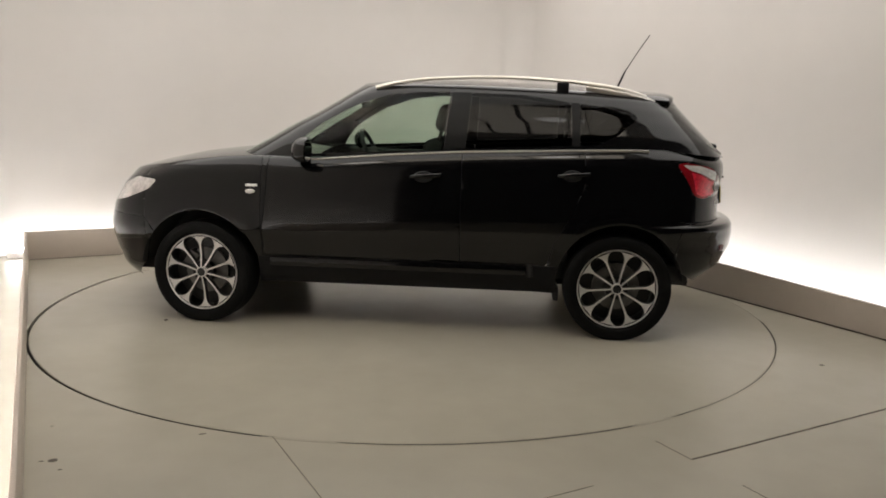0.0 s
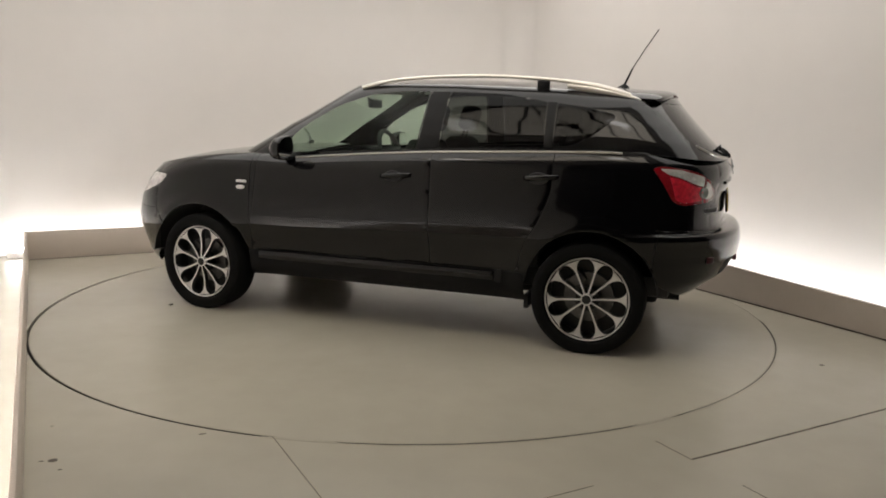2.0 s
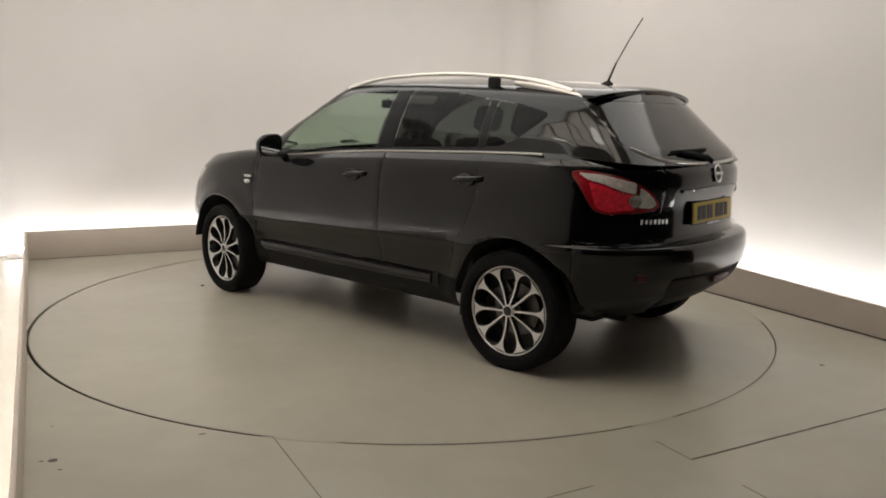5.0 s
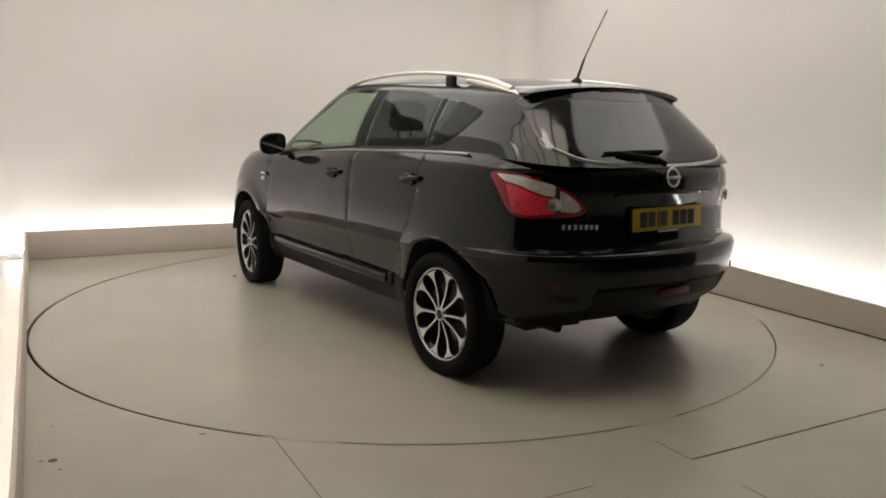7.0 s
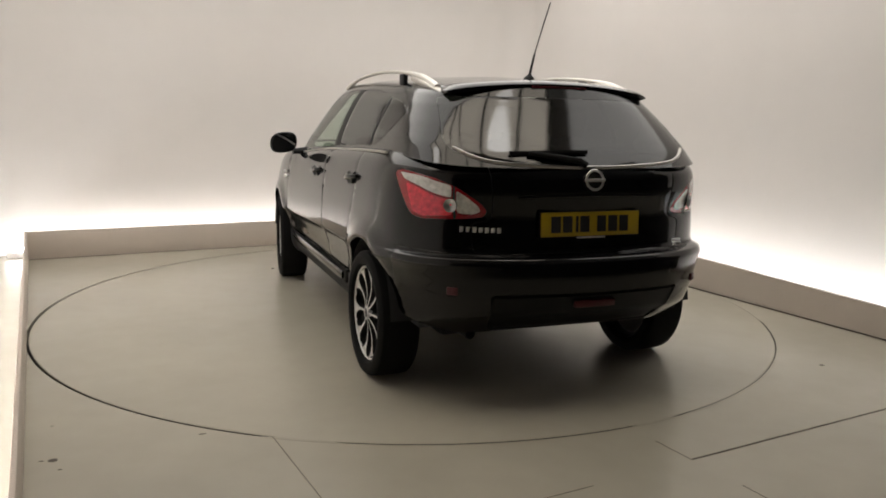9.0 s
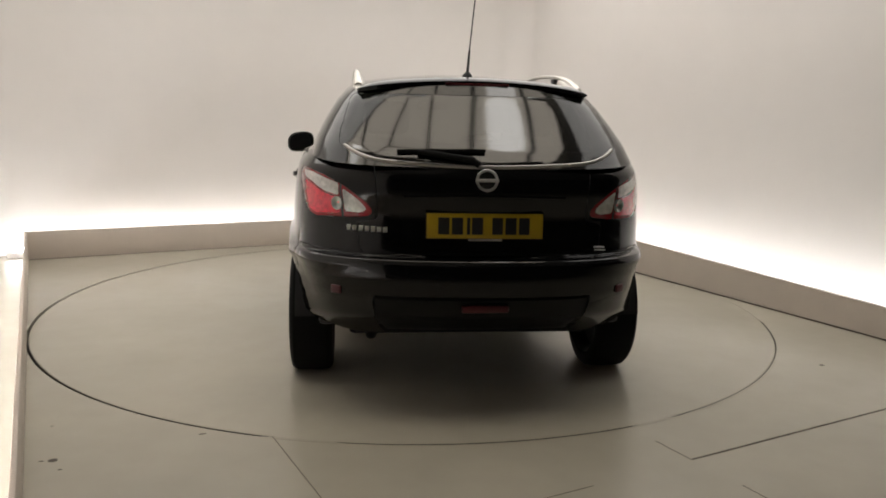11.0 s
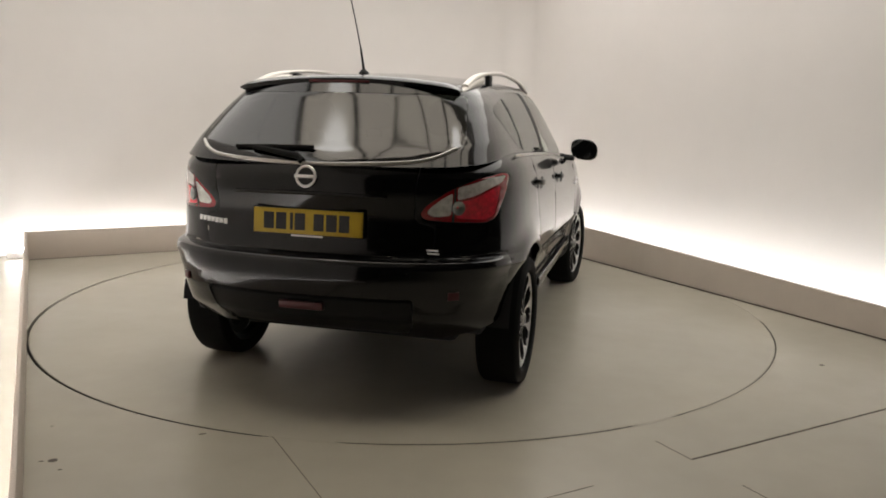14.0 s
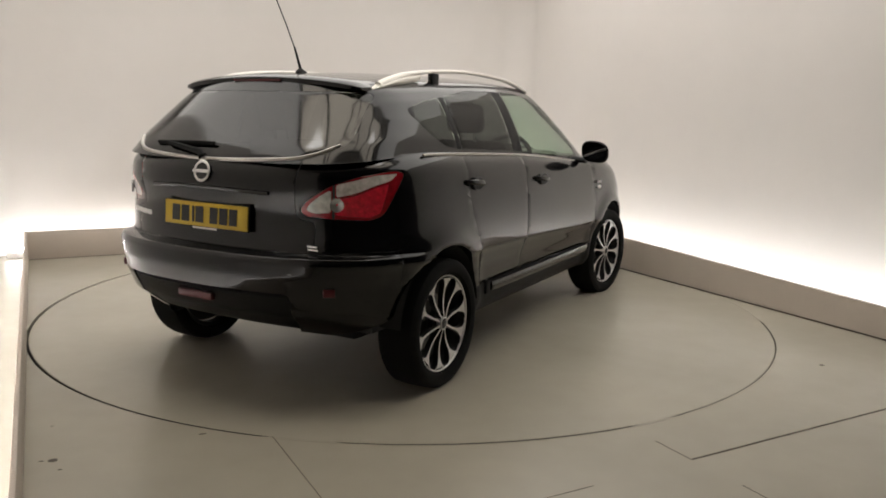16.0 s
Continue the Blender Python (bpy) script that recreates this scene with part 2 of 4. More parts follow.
    for cu, a0 in ((wr - rad, 0.0), (wl + rad, 90.0)):
        bm = bmesh.new()
        n = 14
        cols = []
        for i in range(n + 1):
            a = radians(a0 + 90.0 * i / n)
            d = Vector((math.cos(a), math.sin(a), 0))
            c = Vector((cu, wb - rad, 0))
            cols.append([bm.verts.new(c + d * r + Vector((0, 0, z))) for r, z in ((rad, 0), (rad, top), (rad + 0.1, top), (rad + 0.1, 0))])
        for p, q in zip(cols, cols[1:]):
            for k in range(4):
                bm.faces.new((p[k], p[(k + 1) % 4], q[(k + 1) % 4], q[k]))
        bmesh.ops.transform(bm, matrix=BOOTH, verts=bm.verts)
        bmesh.ops.recalc_face_normals(bm, faces=bm.faces)
        tagged(link_mesh("wall_corner", bm, M_WALL, smooth=0.5), "rounded corner between two booth walls", kind="structure")
    # cove tubes in the troughs
    def tube_light(u0, v0, u1, v1):
        a, b = U * u0 + V * v0, U * u1 + V * v1
        k = 7
        for i in range(k):
            p, q = a.lerp(b, (i + 0.03) / k), a.lerp(b, (i + 0.97) / k)
            holder = new("cove_light")
            tagged(holder, "white fluorescent tube on the trough floor", "tube light", "cove tubes behind the upstands")
            holder.location = p
            d = q - p
            part("tube", tube([Vector((0, 0, 0.075)), d + Vector((0, 0, 0.075))], 0.014, 10), M_LED, holder, smooth=1.0)
            yaw = math.atan2(d.y, d.x)
            part("batten", boxed(0, d.length, -0.025, 0.025, 0.0, 0.055, Matrix.Rotation(yaw, 4, "Z"), 0.004), M_CAP, holder)
    tube_light(LEFT_U - 0.1, BACK_V + 0.16, RIGHT_U + 0.3, BACK_V + 0.16)
    tube_light(RIGHT_U + 0.3, FRONT_V + 0.1, RIGHT_U + 0.3, BACK_V - 0.02)
    tube_light(LEFT_U - 0.16, FRONT_V + 0.1, LEFT_U - 0.16, BACK_V - 0.02)
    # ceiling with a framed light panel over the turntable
    # unseen glowing ceiling, added to brighten walls and floor
    tagged(booth_box("fill_ceiling_back", wl - 0.1, wr + 0.1, -1.55, wb - 0.55, top, top + 0.05, M_FILL), "unseen glowing ceiling added to fill the booth with light", kind="structure")
    # unseen strip without glow, set there to darken the far wall's top
    tagged(booth_box("unlit_ceiling_edge", wl - 0.1, wr + 0.1, wb - 0.55, wb + 0.1, top, top + 0.05, M_DULL), "unseen ceiling edge without glow that darkens the wall top", kind="structure")
    # added glow carried forward on the right to lift the floor there
    tagged(booth_box("fill_ceiling_side", 0.9, wr + 0.1, FRONT_V, -1.55, top, top + 0.05, M_FILL), "unseen glowing ceiling added to fill the booth with light", kind="structure")
    # unseen and without glow, so the floor towards the camera stays darker
    tagged(booth_box("unlit_ceiling_front", wl - 0.1, 0.9, FRONT_V, -1.55, top, top + 0.05, M_DULL), "unseen front ceiling without glow that keeps the near floor darker", kind="structure")
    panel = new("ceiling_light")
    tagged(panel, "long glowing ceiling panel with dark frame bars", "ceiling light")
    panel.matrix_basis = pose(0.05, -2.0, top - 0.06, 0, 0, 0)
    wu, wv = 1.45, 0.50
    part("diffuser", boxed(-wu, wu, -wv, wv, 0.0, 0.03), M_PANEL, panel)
    for u in (-wu, -0.90, 0.48, 1.05, wu):
        part("frame_bar", boxed(u - 0.022, u + 0.022, -wv - 0.02, wv + 0.02, -0.025, 0.045), M_BEAM, panel)
    for v in (-wv, wv):
        part("cross_bar", boxed(-wu - 0.018, wu + 0.018, v - 0.018, v + 0.018, -0.022, 0.04), M_BEAM, panel)
    for (u0, v0), (u1, v1) in (((-0.10, wv), (-0.85, -wv)), ((-0.06, wv), (0.16, -wv)), ((-0.45, 0.03), (0.05, -0.12))):
        d = Vector((u1 - u0, v1 - v0))
        part("brace_bar", boxed(0, d.length, -0.016, 0.016, -0.05, -0.028, pose(u0, v0, 0, 0, 0, math.degrees(math.atan2(d.y, d.x)))), M_BEAM, panel)
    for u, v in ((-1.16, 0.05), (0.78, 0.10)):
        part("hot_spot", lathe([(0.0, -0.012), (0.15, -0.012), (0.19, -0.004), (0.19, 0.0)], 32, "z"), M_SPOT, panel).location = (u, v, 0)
    # dim hall round the camera
    tagged(booth_box("wall_hall_left", -7.1, -7.0, -9.0, 3.2, 0, 4.2, M_DARK_ROOM), "dim hall wall", kind="structure")
    tagged(booth_box("wall_hall_right", 7.0, 7.1, -9.0, 3.2, 0, 4.2, M_DARK_ROOM), "dim hall wall", kind="structure")
    tagged(booth_box("wall_hall_front", -7.1, 7.1, -9.1, -9.0, 0, 4.2, M_DARK_ROOM), "dim hall wall", kind="structure")
    tagged(booth_box("wall_hall_back", -7.1, 7.1, 3.2, 3.3, 0, 4.2, M_DARK_ROOM), "dim hall wall", kind="structure")
    tagged(booth_box("ceiling_hall", -7.1, 7.1, -9.1, 3.3, 4.2, 4.3, M_DARK_ROOM), "dim hall ceiling", kind="structure")


build_booth()


def build_turntable():
    r = R_TABLE
    bm = lathe([(0.0, 0.0), (r * 0.5, 0.0), (r - 0.004, 0.0), (r, -0.004), (r, -0.05), (0.0, -0.05)], 160, "z")
    disc = tagged(link_mesh("turntable", bm, M_DISC, smooth=0.5), "round grey-beige turntable disc flush in the floor", "turntable")
    part("edge_ring", lathe([(r, -0.001), (r + 0.003, -0.002), (r + 0.003, -0.05), (r, -0.05)], 160, "z"), M_GAP, disc, "dark metal edge of the disc")
    return disc


turntable = build_turntable()


def build_joint_fill():
    # added floor-coloured arcs close the joint round the disc in places, narrow it elsewhere
    for a0, a1, r0 in ((-104.5, -96.0, -0.004), (-66.2, -59.0, -0.004), (-10.0, 24.0, -0.003), (-59.0, -24.0, 0.0045), (-96.0, -66.2, 0.0078), (24.0, 80.0, 0.004)):
        bm = bmesh.new()
        n = max(6, int((a1 - a0) * 1.5))
        cols = []
        for i in range(n + 1):
            a = radians(a0 + (a1 - a0) * i / n)
            ease = min(1.0, i / 3, (n - i) / 3)
            d = Vector((math.cos(a), math.sin(a), 0))
            inner = R_TABLE + 0.0085 + (r0 - 0.0085) * ease
            cols.append([bm.verts.new(d * q + Vector((0, 0, z))) for q, z in ((inner, -0.0075), (inner, 0.0), (R_TABLE + 0.017, 0.0009), (R_TABLE + 0.017, -0.0075))])
        for p, q in zip(cols, cols[1:]):
            for k in range(4):
                bm.faces.new((p[k], p[(k + 1) % 4], q[(k + 1) % 4], q[k]))
        bm.faces.new(cols[0])
        bm.faces.new(cols[-1])
        bmesh.ops.recalc_face_normals(bm, faces=bm.faces)
        tagged(link_mesh("joint_fill", bm, M_FLOOR), "floor-coloured arc filling the joint round the disc", kind="structure")


build_joint_fill()

# ---- the car: x forward, y to its left, origin on the floor between the axles ----
WHEELBASE, HUB_Z, ARCH_Z, TYRE_R = 2.62, 0.318, 0.332, 0.327
z_low = smooth_curve([(-2.2, 0.375), (-1.95, 0.35), (-1.75, 0.315), (-1.3, 0.272), (-0.9, 0.262), (0.9, 0.262), (1.5, 0.24), (2.2, 0.225)], 0.03)
z_belt = smooth_curve([(-2.2, 1.11), (-2.0, 1.125), (-1.7, 1.155), (-1.4, 1.168), (-1.0, 1.157), (-0.3, 1.130), (0.08, 1.105), (0.6, 1.06), (0.95, 1.06), (1.2, 1.042), (1.5, 1.0), (1.8, 0.935), (1.95, 0.885), (2.1, 0.83), (2.2, 0.80)], 0.03)
z_roof = smooth_curve([(-2.1, 1.42), (-1.7, 1.455), (-1.4, 1.48), (-1.0, 1.505), (-0.4, 1.522), (0.0, 1.522), (0.25, 1.505), (0.6, 1.462), (1.2, 1.41)], 0.03)
lower_front = smooth_curve([(0, 2.01), (0.12, 2.08), (0.3, 2.125), (0.55, 2.145), (0.75, 2.12), (0.9, 2.05), (1.0, 1.96)], 0.03)
lower_rear = smooth_curve([(0, -1.93), (0.12, -2.07), (0.25, -2.12), (0.36, -2.127), (0.44, -2.117), (0.468, -2.10), (0.480, -2.032), (0.51, -2.018), (0.7, -2.013), (0.84, -2.038), (0.93, -2.036), (1.0, -2.005)], 0.006)
lower_wide = smooth_curve([(0, 0.79), (0.06, 0.826), (0.12, 0.836), (0.22, 0.838), (0.31, 0.848), (0.405, 0.874), (0.425, 0.889), (0.50, 0.891), (0.60, 0.888), (0.70, 0.882), (0.80, 0.874), (0.89, 0.862), (0.945, 0.846), (1.0, 0.803)], 0.008)
upper_front = smooth_curve([(0, 1.22), (0.5, 0.84), (1.0, 0.36)], 0.04)
upper_rear = smooth_curve([(0, -2.012), (0.2, -1.95), (0.8, -1.72), (1.0, -1.65)], 0.03)
upper_wide = smooth_curve([(0, 0.785), (0.25, 0.758), (0.5, 0.716), (0.75, 0.664), (0.9, 0.620), (1.0, 0.570)], 0.03)
RING = 260


def contour(xf, xr, w, nf, mf, nr, mr):
    """A closed plan outline, evenly spaced: rounded ends of their own at front and rear."""
    mid = -0.1
    a = np.linspace(0, np.pi / 2, 1500) ** 1.0
    a = np.concatenate([a, np.pi / 2 - np.geomspace(1e-6, 1e-2, 200)])
    a = np.unique(np.clip(a, 0, np.pi / 2))
    fx, fy = mid + (xf - mid) * np.cos(a) ** (2 / nf), w * np.sin(a) ** (2 / mf)
    rx, ry = mid + (xr - mid) * np.cos(a[::-1]) ** (2 / nr), w * np.sin(a[::-1]) ** (2 / mr)
    x = np.concatenate([fx, rx[1:]])
    y = np.concatenate([fy, ry[1:]])
    s = np.concatenate([[0], np.cumsum(np.hypot(np.diff(x), np.diff(y)))])
    g = np.linspace(0, s[-1], RING // 2 + 1)
    x, y = np.interp(g, s, x), np.interp(g, s, y)
    return np.concatenate([x, x[-2:0:-1]]), np.concatenate([y, -y[-2:0:-1]])


def lower_level(s):
    x, y = contour(lower_front(s), lower_rear(s), lower_wide(s), 8.0, 2.45, 10.0, 2.15)
    zb, zt = z_low(x), z_belt(x)
    z = zb + (zt - zb) * s
    # the belt line falls towards the middle of bonnet and tail less than at the sides
    z = z + s ** 4 * 0.05 * (1 - np.minimum(1, np.abs(y) / 0.8) ** 2) * np.clip((x - 0.7) / 0.4, 0, 1)
    for wx in (-WHEELBASE / 2, WHEELBASE / 2):
        r = np.hypot(x - wx, z - ARCH_Z)
        y = y + np.sign(y) * 0.020 * np.exp(-((r - 0.40) / 0.06) ** 2) * (np.abs(y) > 0.5)
    return x, y, z


def upper_level(s):
    w = upper_wide(s)
    x, y = contour(upper_front(s), upper_rear(s), w, 9.0, 3.3, 15.0, 2.5)
    zb, zt = z_belt(np.minimum(x, 0.95)) - 0.012, z_roof(x)
    z = zb + (zt - zb) * s
    z = z + s ** 2 * 0.055 * (1 - np.minimum(1, np.abs(y) / w) ** 2)
    return x, y, z


def sheet(levels):
    bm = bmesh.new()
    rows = [[bm.verts.new(p) for p in zip(*lv)] for lv in levels]
    n = len(rows[0])
    for a, b in zip(rows, rows[1:]):
        for i in range(n):
            bm.faces.new((a[i], a[(i + 1) % n], b[(i + 1) % n], b[i]))
    bm.faces.layers.int.new("zone")
    return bm, rows


def inside(poly, x, y):
    c = False
    j = len(poly) - 1
    for i in range(len(poly)):
        xi, yi = poly[i]
        xj, yj = poly[j]
        if (yi > y) != (yj > y) and x < (xj - xi) * (y - yi) / (yj - yi) + xi:
            c = not c
        j = i
    return c


def mark(bm, poly, a, b, test, zone, over=(0,)):
    """Cut the outline poly, seen along a x b, into the sheet and give the faces inside it a zone."""
    lay = bm.faces.layers.int["zone"]
    a, b = Vector(a), Vector(b)
    depth = a.cross(b)
    us, vs = [p[0] for p in poly], [p[1] for p in poly]
    lo, hi = (min(us) - 0.01, min(vs) - 0.01), (max(us) + 0.01, max(vs) + 0.01)
    def near():
        out = []
        for f in bm.faces:
            if f[lay] in over and test(f.calc_center_median()):
                u = [v.co.dot(a) for v in f.verts]
                w = [v.co.dot(b) for v in f.verts]
                if max(u) > lo[0] and min(u) < hi[0] and max(w) > lo[1] and min(w) < hi[1]:
                    out.append(f)
        return out
    for (u0, v0), (u1, v1) in zip(poly, poly[1:] + poly[:1]):
        e = a * (u1 - u0) + b * (v1 - v0)
        if e.length < 1e-4:
            continue
        fs = near()
        # only faces that the edge itself comes close to
        m0, m1 = (min(u0, u1) - 0.004, min(v0, v1) - 0.004), (max(u0, u1) + 0.004, max(v0, v1) + 0.004)
        fs = [f for f in fs if max(v.co.dot(a) for v in f.verts) > m0[0] and min(v.co.dot(a) for v in f.verts) < m1[0] and max(v.co.dot(b) for v in f.verts) > m0[1] and min(v.co.dot(b) for v in f.verts) < m1[1]]
        if not fs:
            continue
        geom = list({v for f in fs for v in f.verts} | {x for f in fs for x in f.edges}) + fs
        bmesh.ops.bisect_plane(bm, geom=geom, dist=1e-5, plane_co=a * u0 + b * v0, plane_no=e.cross(depth).normalized())
    for f in bm.faces:
        if f[lay] in over:
            c = f.calc_center_median()
            if test(c) and inside(poly, c.dot(a), c.dot(b)):
                f[lay] = zone


def take(bm, zone, gap=0.0018, sink=0.0012, thick=0.0):
    """A new bmesh of one zone's faces, drawn in a little at its edge to leave a shut line."""
    lay = bm.faces.layers.int["zone"]
    out = bmesh.new()
    seen = {}
    for f in bm.faces:
        if f[lay] == zone:
            vs = []
            for v in f.verts:
                if v.index not in seen:
                    seen[v.index] = out.verts.new(v.co)
                vs.append(seen[v.index])
            if len(set(vs)) > 2:
                try:
                    out.faces.new(vs)
                except ValueError:
                    pass
    bmesh.ops.recalc_face_normals(out, faces=out.faces)
    if out.faces:
        # outwards from the car's middle
        s = sum((f.normal.dot(f.calc_center_median() - Vector((-0.2, 0, 0.8))) * f.calc_area() for f in out.faces))
        if s < 0:
            bmesh.ops.reverse_faces(out, faces=out.faces)
    out.normal_update()
    if gap:
        shift = {}
        for v in out.verts:
            if any(e.is_boundary for e in v.link_edges):
                es = [e for e in v.link_edges if e.is_boundary]
                t = sum((e.other_vert(v).co - v.co for e in es[:1]), Vector()).normalized()
                c = sum((f.calc_center_median() for f in v.link_faces), Vector()) / len(v.link_faces) - v.co
                c = c - t * c.dot(t)
                if c.length > 1e-6:
                    shift[v] = c.normalized() * min(gap, c.length * 0.8) - v.normal * sink
        for v, d in shift.items():
            v.co += d
    if thick:
        r = bmesh.ops.solidify(out, geom=list(out.faces), thickness=thick)
    return out


def rounded(points, r=0.03, n=4):
    """A polygon with its corners rounded."""
    out = []
    k = len(points)
    for i in range(k):
        p, a, b = Vector(points[i]), Vector(points[i - 1]), Vector(points[(i + 1) % k])
        ra, rb = min(r, (a - p).length * 0.45), min(r, (b - p).length * 0.45)
        p0, p1 = p + (a - p).normalized() * ra, p + (b - p).normalized() * rb
        for j in range(n + 1):
            t = j / n
            q = p0 * (1 - t) ** 2 + p * 2 * t * (1 - t) + p1 * t * t
            out.append((q.x, q.y))
    return out


def rear_x(y, z):
    """Where the tail's skin lies at that height and distance from the middle."""
    s = (z - 0.31) / (1.12 - 0.31)
    x, yy, zz = lower_level(min(1.0, max(0.0, s)))
    back = (x < -1.4) & (yy >= 0)
    order = np.argsort(yy[back])
    return float(np.interp(abs(y), yy[back][order], x[back][order]))


def glass_x(y, z):
    """The same for the rear glass."""
    s = (z - 1.115) / (1.50 - 1.115)
    x, yy, zz = upper_level(min(1.0, max(0.0, s)))
    back = (x < -1.2) & (yy >= 0)
    order = np.argsort(yy[back])
    return float(np.interp(abs(y), yy[back][order], x[back][order]))


X, Y, Z = (1, 0, 0), (0, 1, 0), (0, 0, 1)
car = new("car")
tagged(car, "black five-door compact crossover car with silver roof rails", "car")


def circle2(cx, cz, r, n=36):
    return [(cx + r * math.cos(2 * math.pi * i / n), cz + r * math.sin(2 * math.pi * i / n)) for i in range(n)]


ZONES = dict(arch=1, front_door=2, rear_door=4, tail_lamp=6, tailgate=10, rear_bumper=11, front_bumper=12, head_lamp=14, sill=16, front_wing=18, front_glass=20, rear_glass=22, quarter_glass=24, pillar=50, back_glass=26, windscreen=27)


def build_body():
    low, rows_low = sheet([lower_level(s) for s in np.unique(np.round(np.concatenate([np.linspace(0, 1, 44), np.linspace(0.43, 0.52, 13)]), 5))])
    up, rows_up = sheet([upper_level(s) for s in np.linspace(0, 1, 30)])
    edge_low, edge_up = [v.co.copy() for v in rows_low[-1]], [v.co.copy() for v in rows_up[0]]
    # close bonnet and roof from side to side
    def cap(bm, row, rise, keep):
        n = len(row)
        half = n // 2
        prev = None
        cols = 24
        for i in range(1, half):
            a, b = row[i], row[n - i]
            if not keep((a.co.x + b.co.x) / 2):
                prev = None
                continue
            w = abs(a.co.y)
            strip = [a] + [bm.verts.new(a.co.lerp(b.co, k / cols) + Vector((0, 0, rise(a.co.x, w) * (1 - (1 - 2 * k / cols) ** 2)))) for k in range(1, cols)] + [b]
            if prev:
                for k in range(cols):
                    bm.faces.new((prev[k], prev[k + 1], strip[k + 1], strip[k]))
            else:
                if i == 1:
                    for k in range(cols):
                        bm.faces.new((row[0], strip[k], strip[k + 1]))
            prev = strip
    cap(low, rows_low[-1], lambda x, w: 0.05 * min(1, (w / 0.75)) ** 2, lambda x: x > 0.55)
    cap(up, rows_up[-1], lambda x, w: 0.055 * min(1, w / 0.57) ** 2, lambda x: True)

    for side, k in ((1, 0), (-1, 1)):
        on = lambda c, s=side: c.y * s > 0.45
        # wheel arches
        for wx in (WHEELBASE / 2, -WHEELBASE / 2):
            mark(low, circle2(wx, ARCH_Z + 0.006, 0.378), X, Z, on, ZONES["arch"])
        mark(low, [(-1.60, 0.1), (-1.60, 0.45), (-1.69, 0.42), (-1.86, 0.30), (-1.86, 0.1)], X, Z, on, ZONES["arch"])
        mark(low, [(1.58, 0.1), (1.58, 0.42), (1.68, 0.38), (1.80, 0.26), (1.80, 0.1)], X, Z, on, ZONES["arch"])
        tail = lambda c, s=side: c.x < -1.3 and c.y * s > 0.35
        d = Vector((1, side, 0)).normalized()
        # tail lamp, seen at a slant over the corner
        lamp = [(-0.5599, 1.082), (-0.6191, 1.095), (-0.80, 1.066), (-0.92, 1.022), (-1.005, 0.962), (-1.035, 0.920), (-1.015, 0.890), (-0.93, 0.882), (-0.7283, 0.875), (-0.6691, 0.895)]
        mark(low, rounded(lamp, 0.03, 4), d, Z, tail, ZONES["tail_lamp"] + k)
        inner = lambda c, s=side: c.x < -1.3 and c.y * s > 0.35
        over = (ZONES["tail_lamp"] + k,)
        mark(low, [(-0.8903, 1.2), (-0.8903, 0.8), (-0.8974, 0.8), (-0.8974, 1.2)], d, Z, inner, 44 + k, over)
        mark(low, rounded([(-0.600, 1.079), (-0.7101, 1.073), (-0.883, 1.033), (-0.883, 0.978), (-0.8011, 0.996), (-0.7101, 1.030), (-0.64, 1.048)], 0.012, 3), d, Z, inner, 40 + k, over)
        mark(low, rounded([(-0.645, 1.036), (-0.7101, 1.020), (-0.8011, 0.986), (-0.883, 0.968), (-0.883, 0.898), (-0.735, 0.888), (-0.685, 0.908)], 0.014, 3), d, Z, inner, 48 + k, over)
        mark(low, rounded([(-0.905, 1.012), (-0.95, 0.985), (-0.992, 0.948), (-1.008, 0.920), (-0.975, 0.905), (-0.905, 0.910)], 0.014, 3), d, Z, inner, 42 + k, over)
        # doors
        fd = [(0.90, 0.44), (0.905, 0.62), (0.88, 0.80), (0.86, 1.30), (-0.335, 1.30), (-0.335, 0.44)]
        rd = [(-0.3355, 0.44), (-0.3355, 1.30), (-1.075, 1.30), (-1.075, 0.93), (-1.00, 0.74), (-0.915, 0.60), (-0.875, 0.44)]
        mark(low, rounded(fd, 0.03, 3), X, Z, on, ZONES["front_door"] + k)
        mark(low, rounded(rd, 0.03, 3), X, Z, on, ZONES["rear_door"] + k)
        mark(low, [(0.96, 0.10), (0.94, 0.434), (-0.93, 0.434), (-0.95, 0.10)], X, Z, on, ZONES["sill"] + k)
        mark(low, rounded([(1.60, 0.895), (1.78, 0.905), (2.02, 0.80), (2.02, 0.72), (1.83, 0.765), (1.66, 0.83)], 0.03, 3), X, Z, lambda c, s=side: c.y * s > 0.3 and c.x > 1.4, ZONES["head_lamp"] + k)
        mark(low, [(1.69, 0.66), (2.5, 0.66), (2.5, 0.0), (1.60, 0.0)], X, Z, lambda c, s=side: c.y * s >= 0 and c.x > 1.5, ZONES["front_bumper"])
        mark(low, [(-1.68, 0.735), (-1.66, 0.62), (-1.60, 0.0), (-2.5, 0.0), (-2.5, 0.725)], X, Z, lambda c, s=side: c.y * s >= 0 and c.x < -1.5, ZONES["rear_bumper"])
        mark(low, [(0.91, 0.435), (0.91, 1.25), (1.69, 1.25), (1.69, 0.664), (1.5, 0.435)], X, Z, lambda c, s=side: c.y * s > 0.72, ZONES["front_wing"] + k)
        # side windows
        gl = lambda c, s=side: c.y * s > 0.40 and c.x > -1.62
        mark(up, rounded([(0.73, 1.075), (0.65, 1.195), (0.565, 1.268), (0.36, 1.385), (0.145, 1.457), (-0.08, 1.480), (-0.245, 1.484), (-0.205, 1.128)], 0.02, 3), X, Z, gl, ZONES["front_glass"] + k)
        mark(up, rounded([(-0.375, 1.48), (-0.70, 1.473), (-0.985, 1.432), (-0.995, 1.172), (-0.355, 1.142)], 0.02, 3), X, Z, gl, ZONES["rear_glass"] + k)
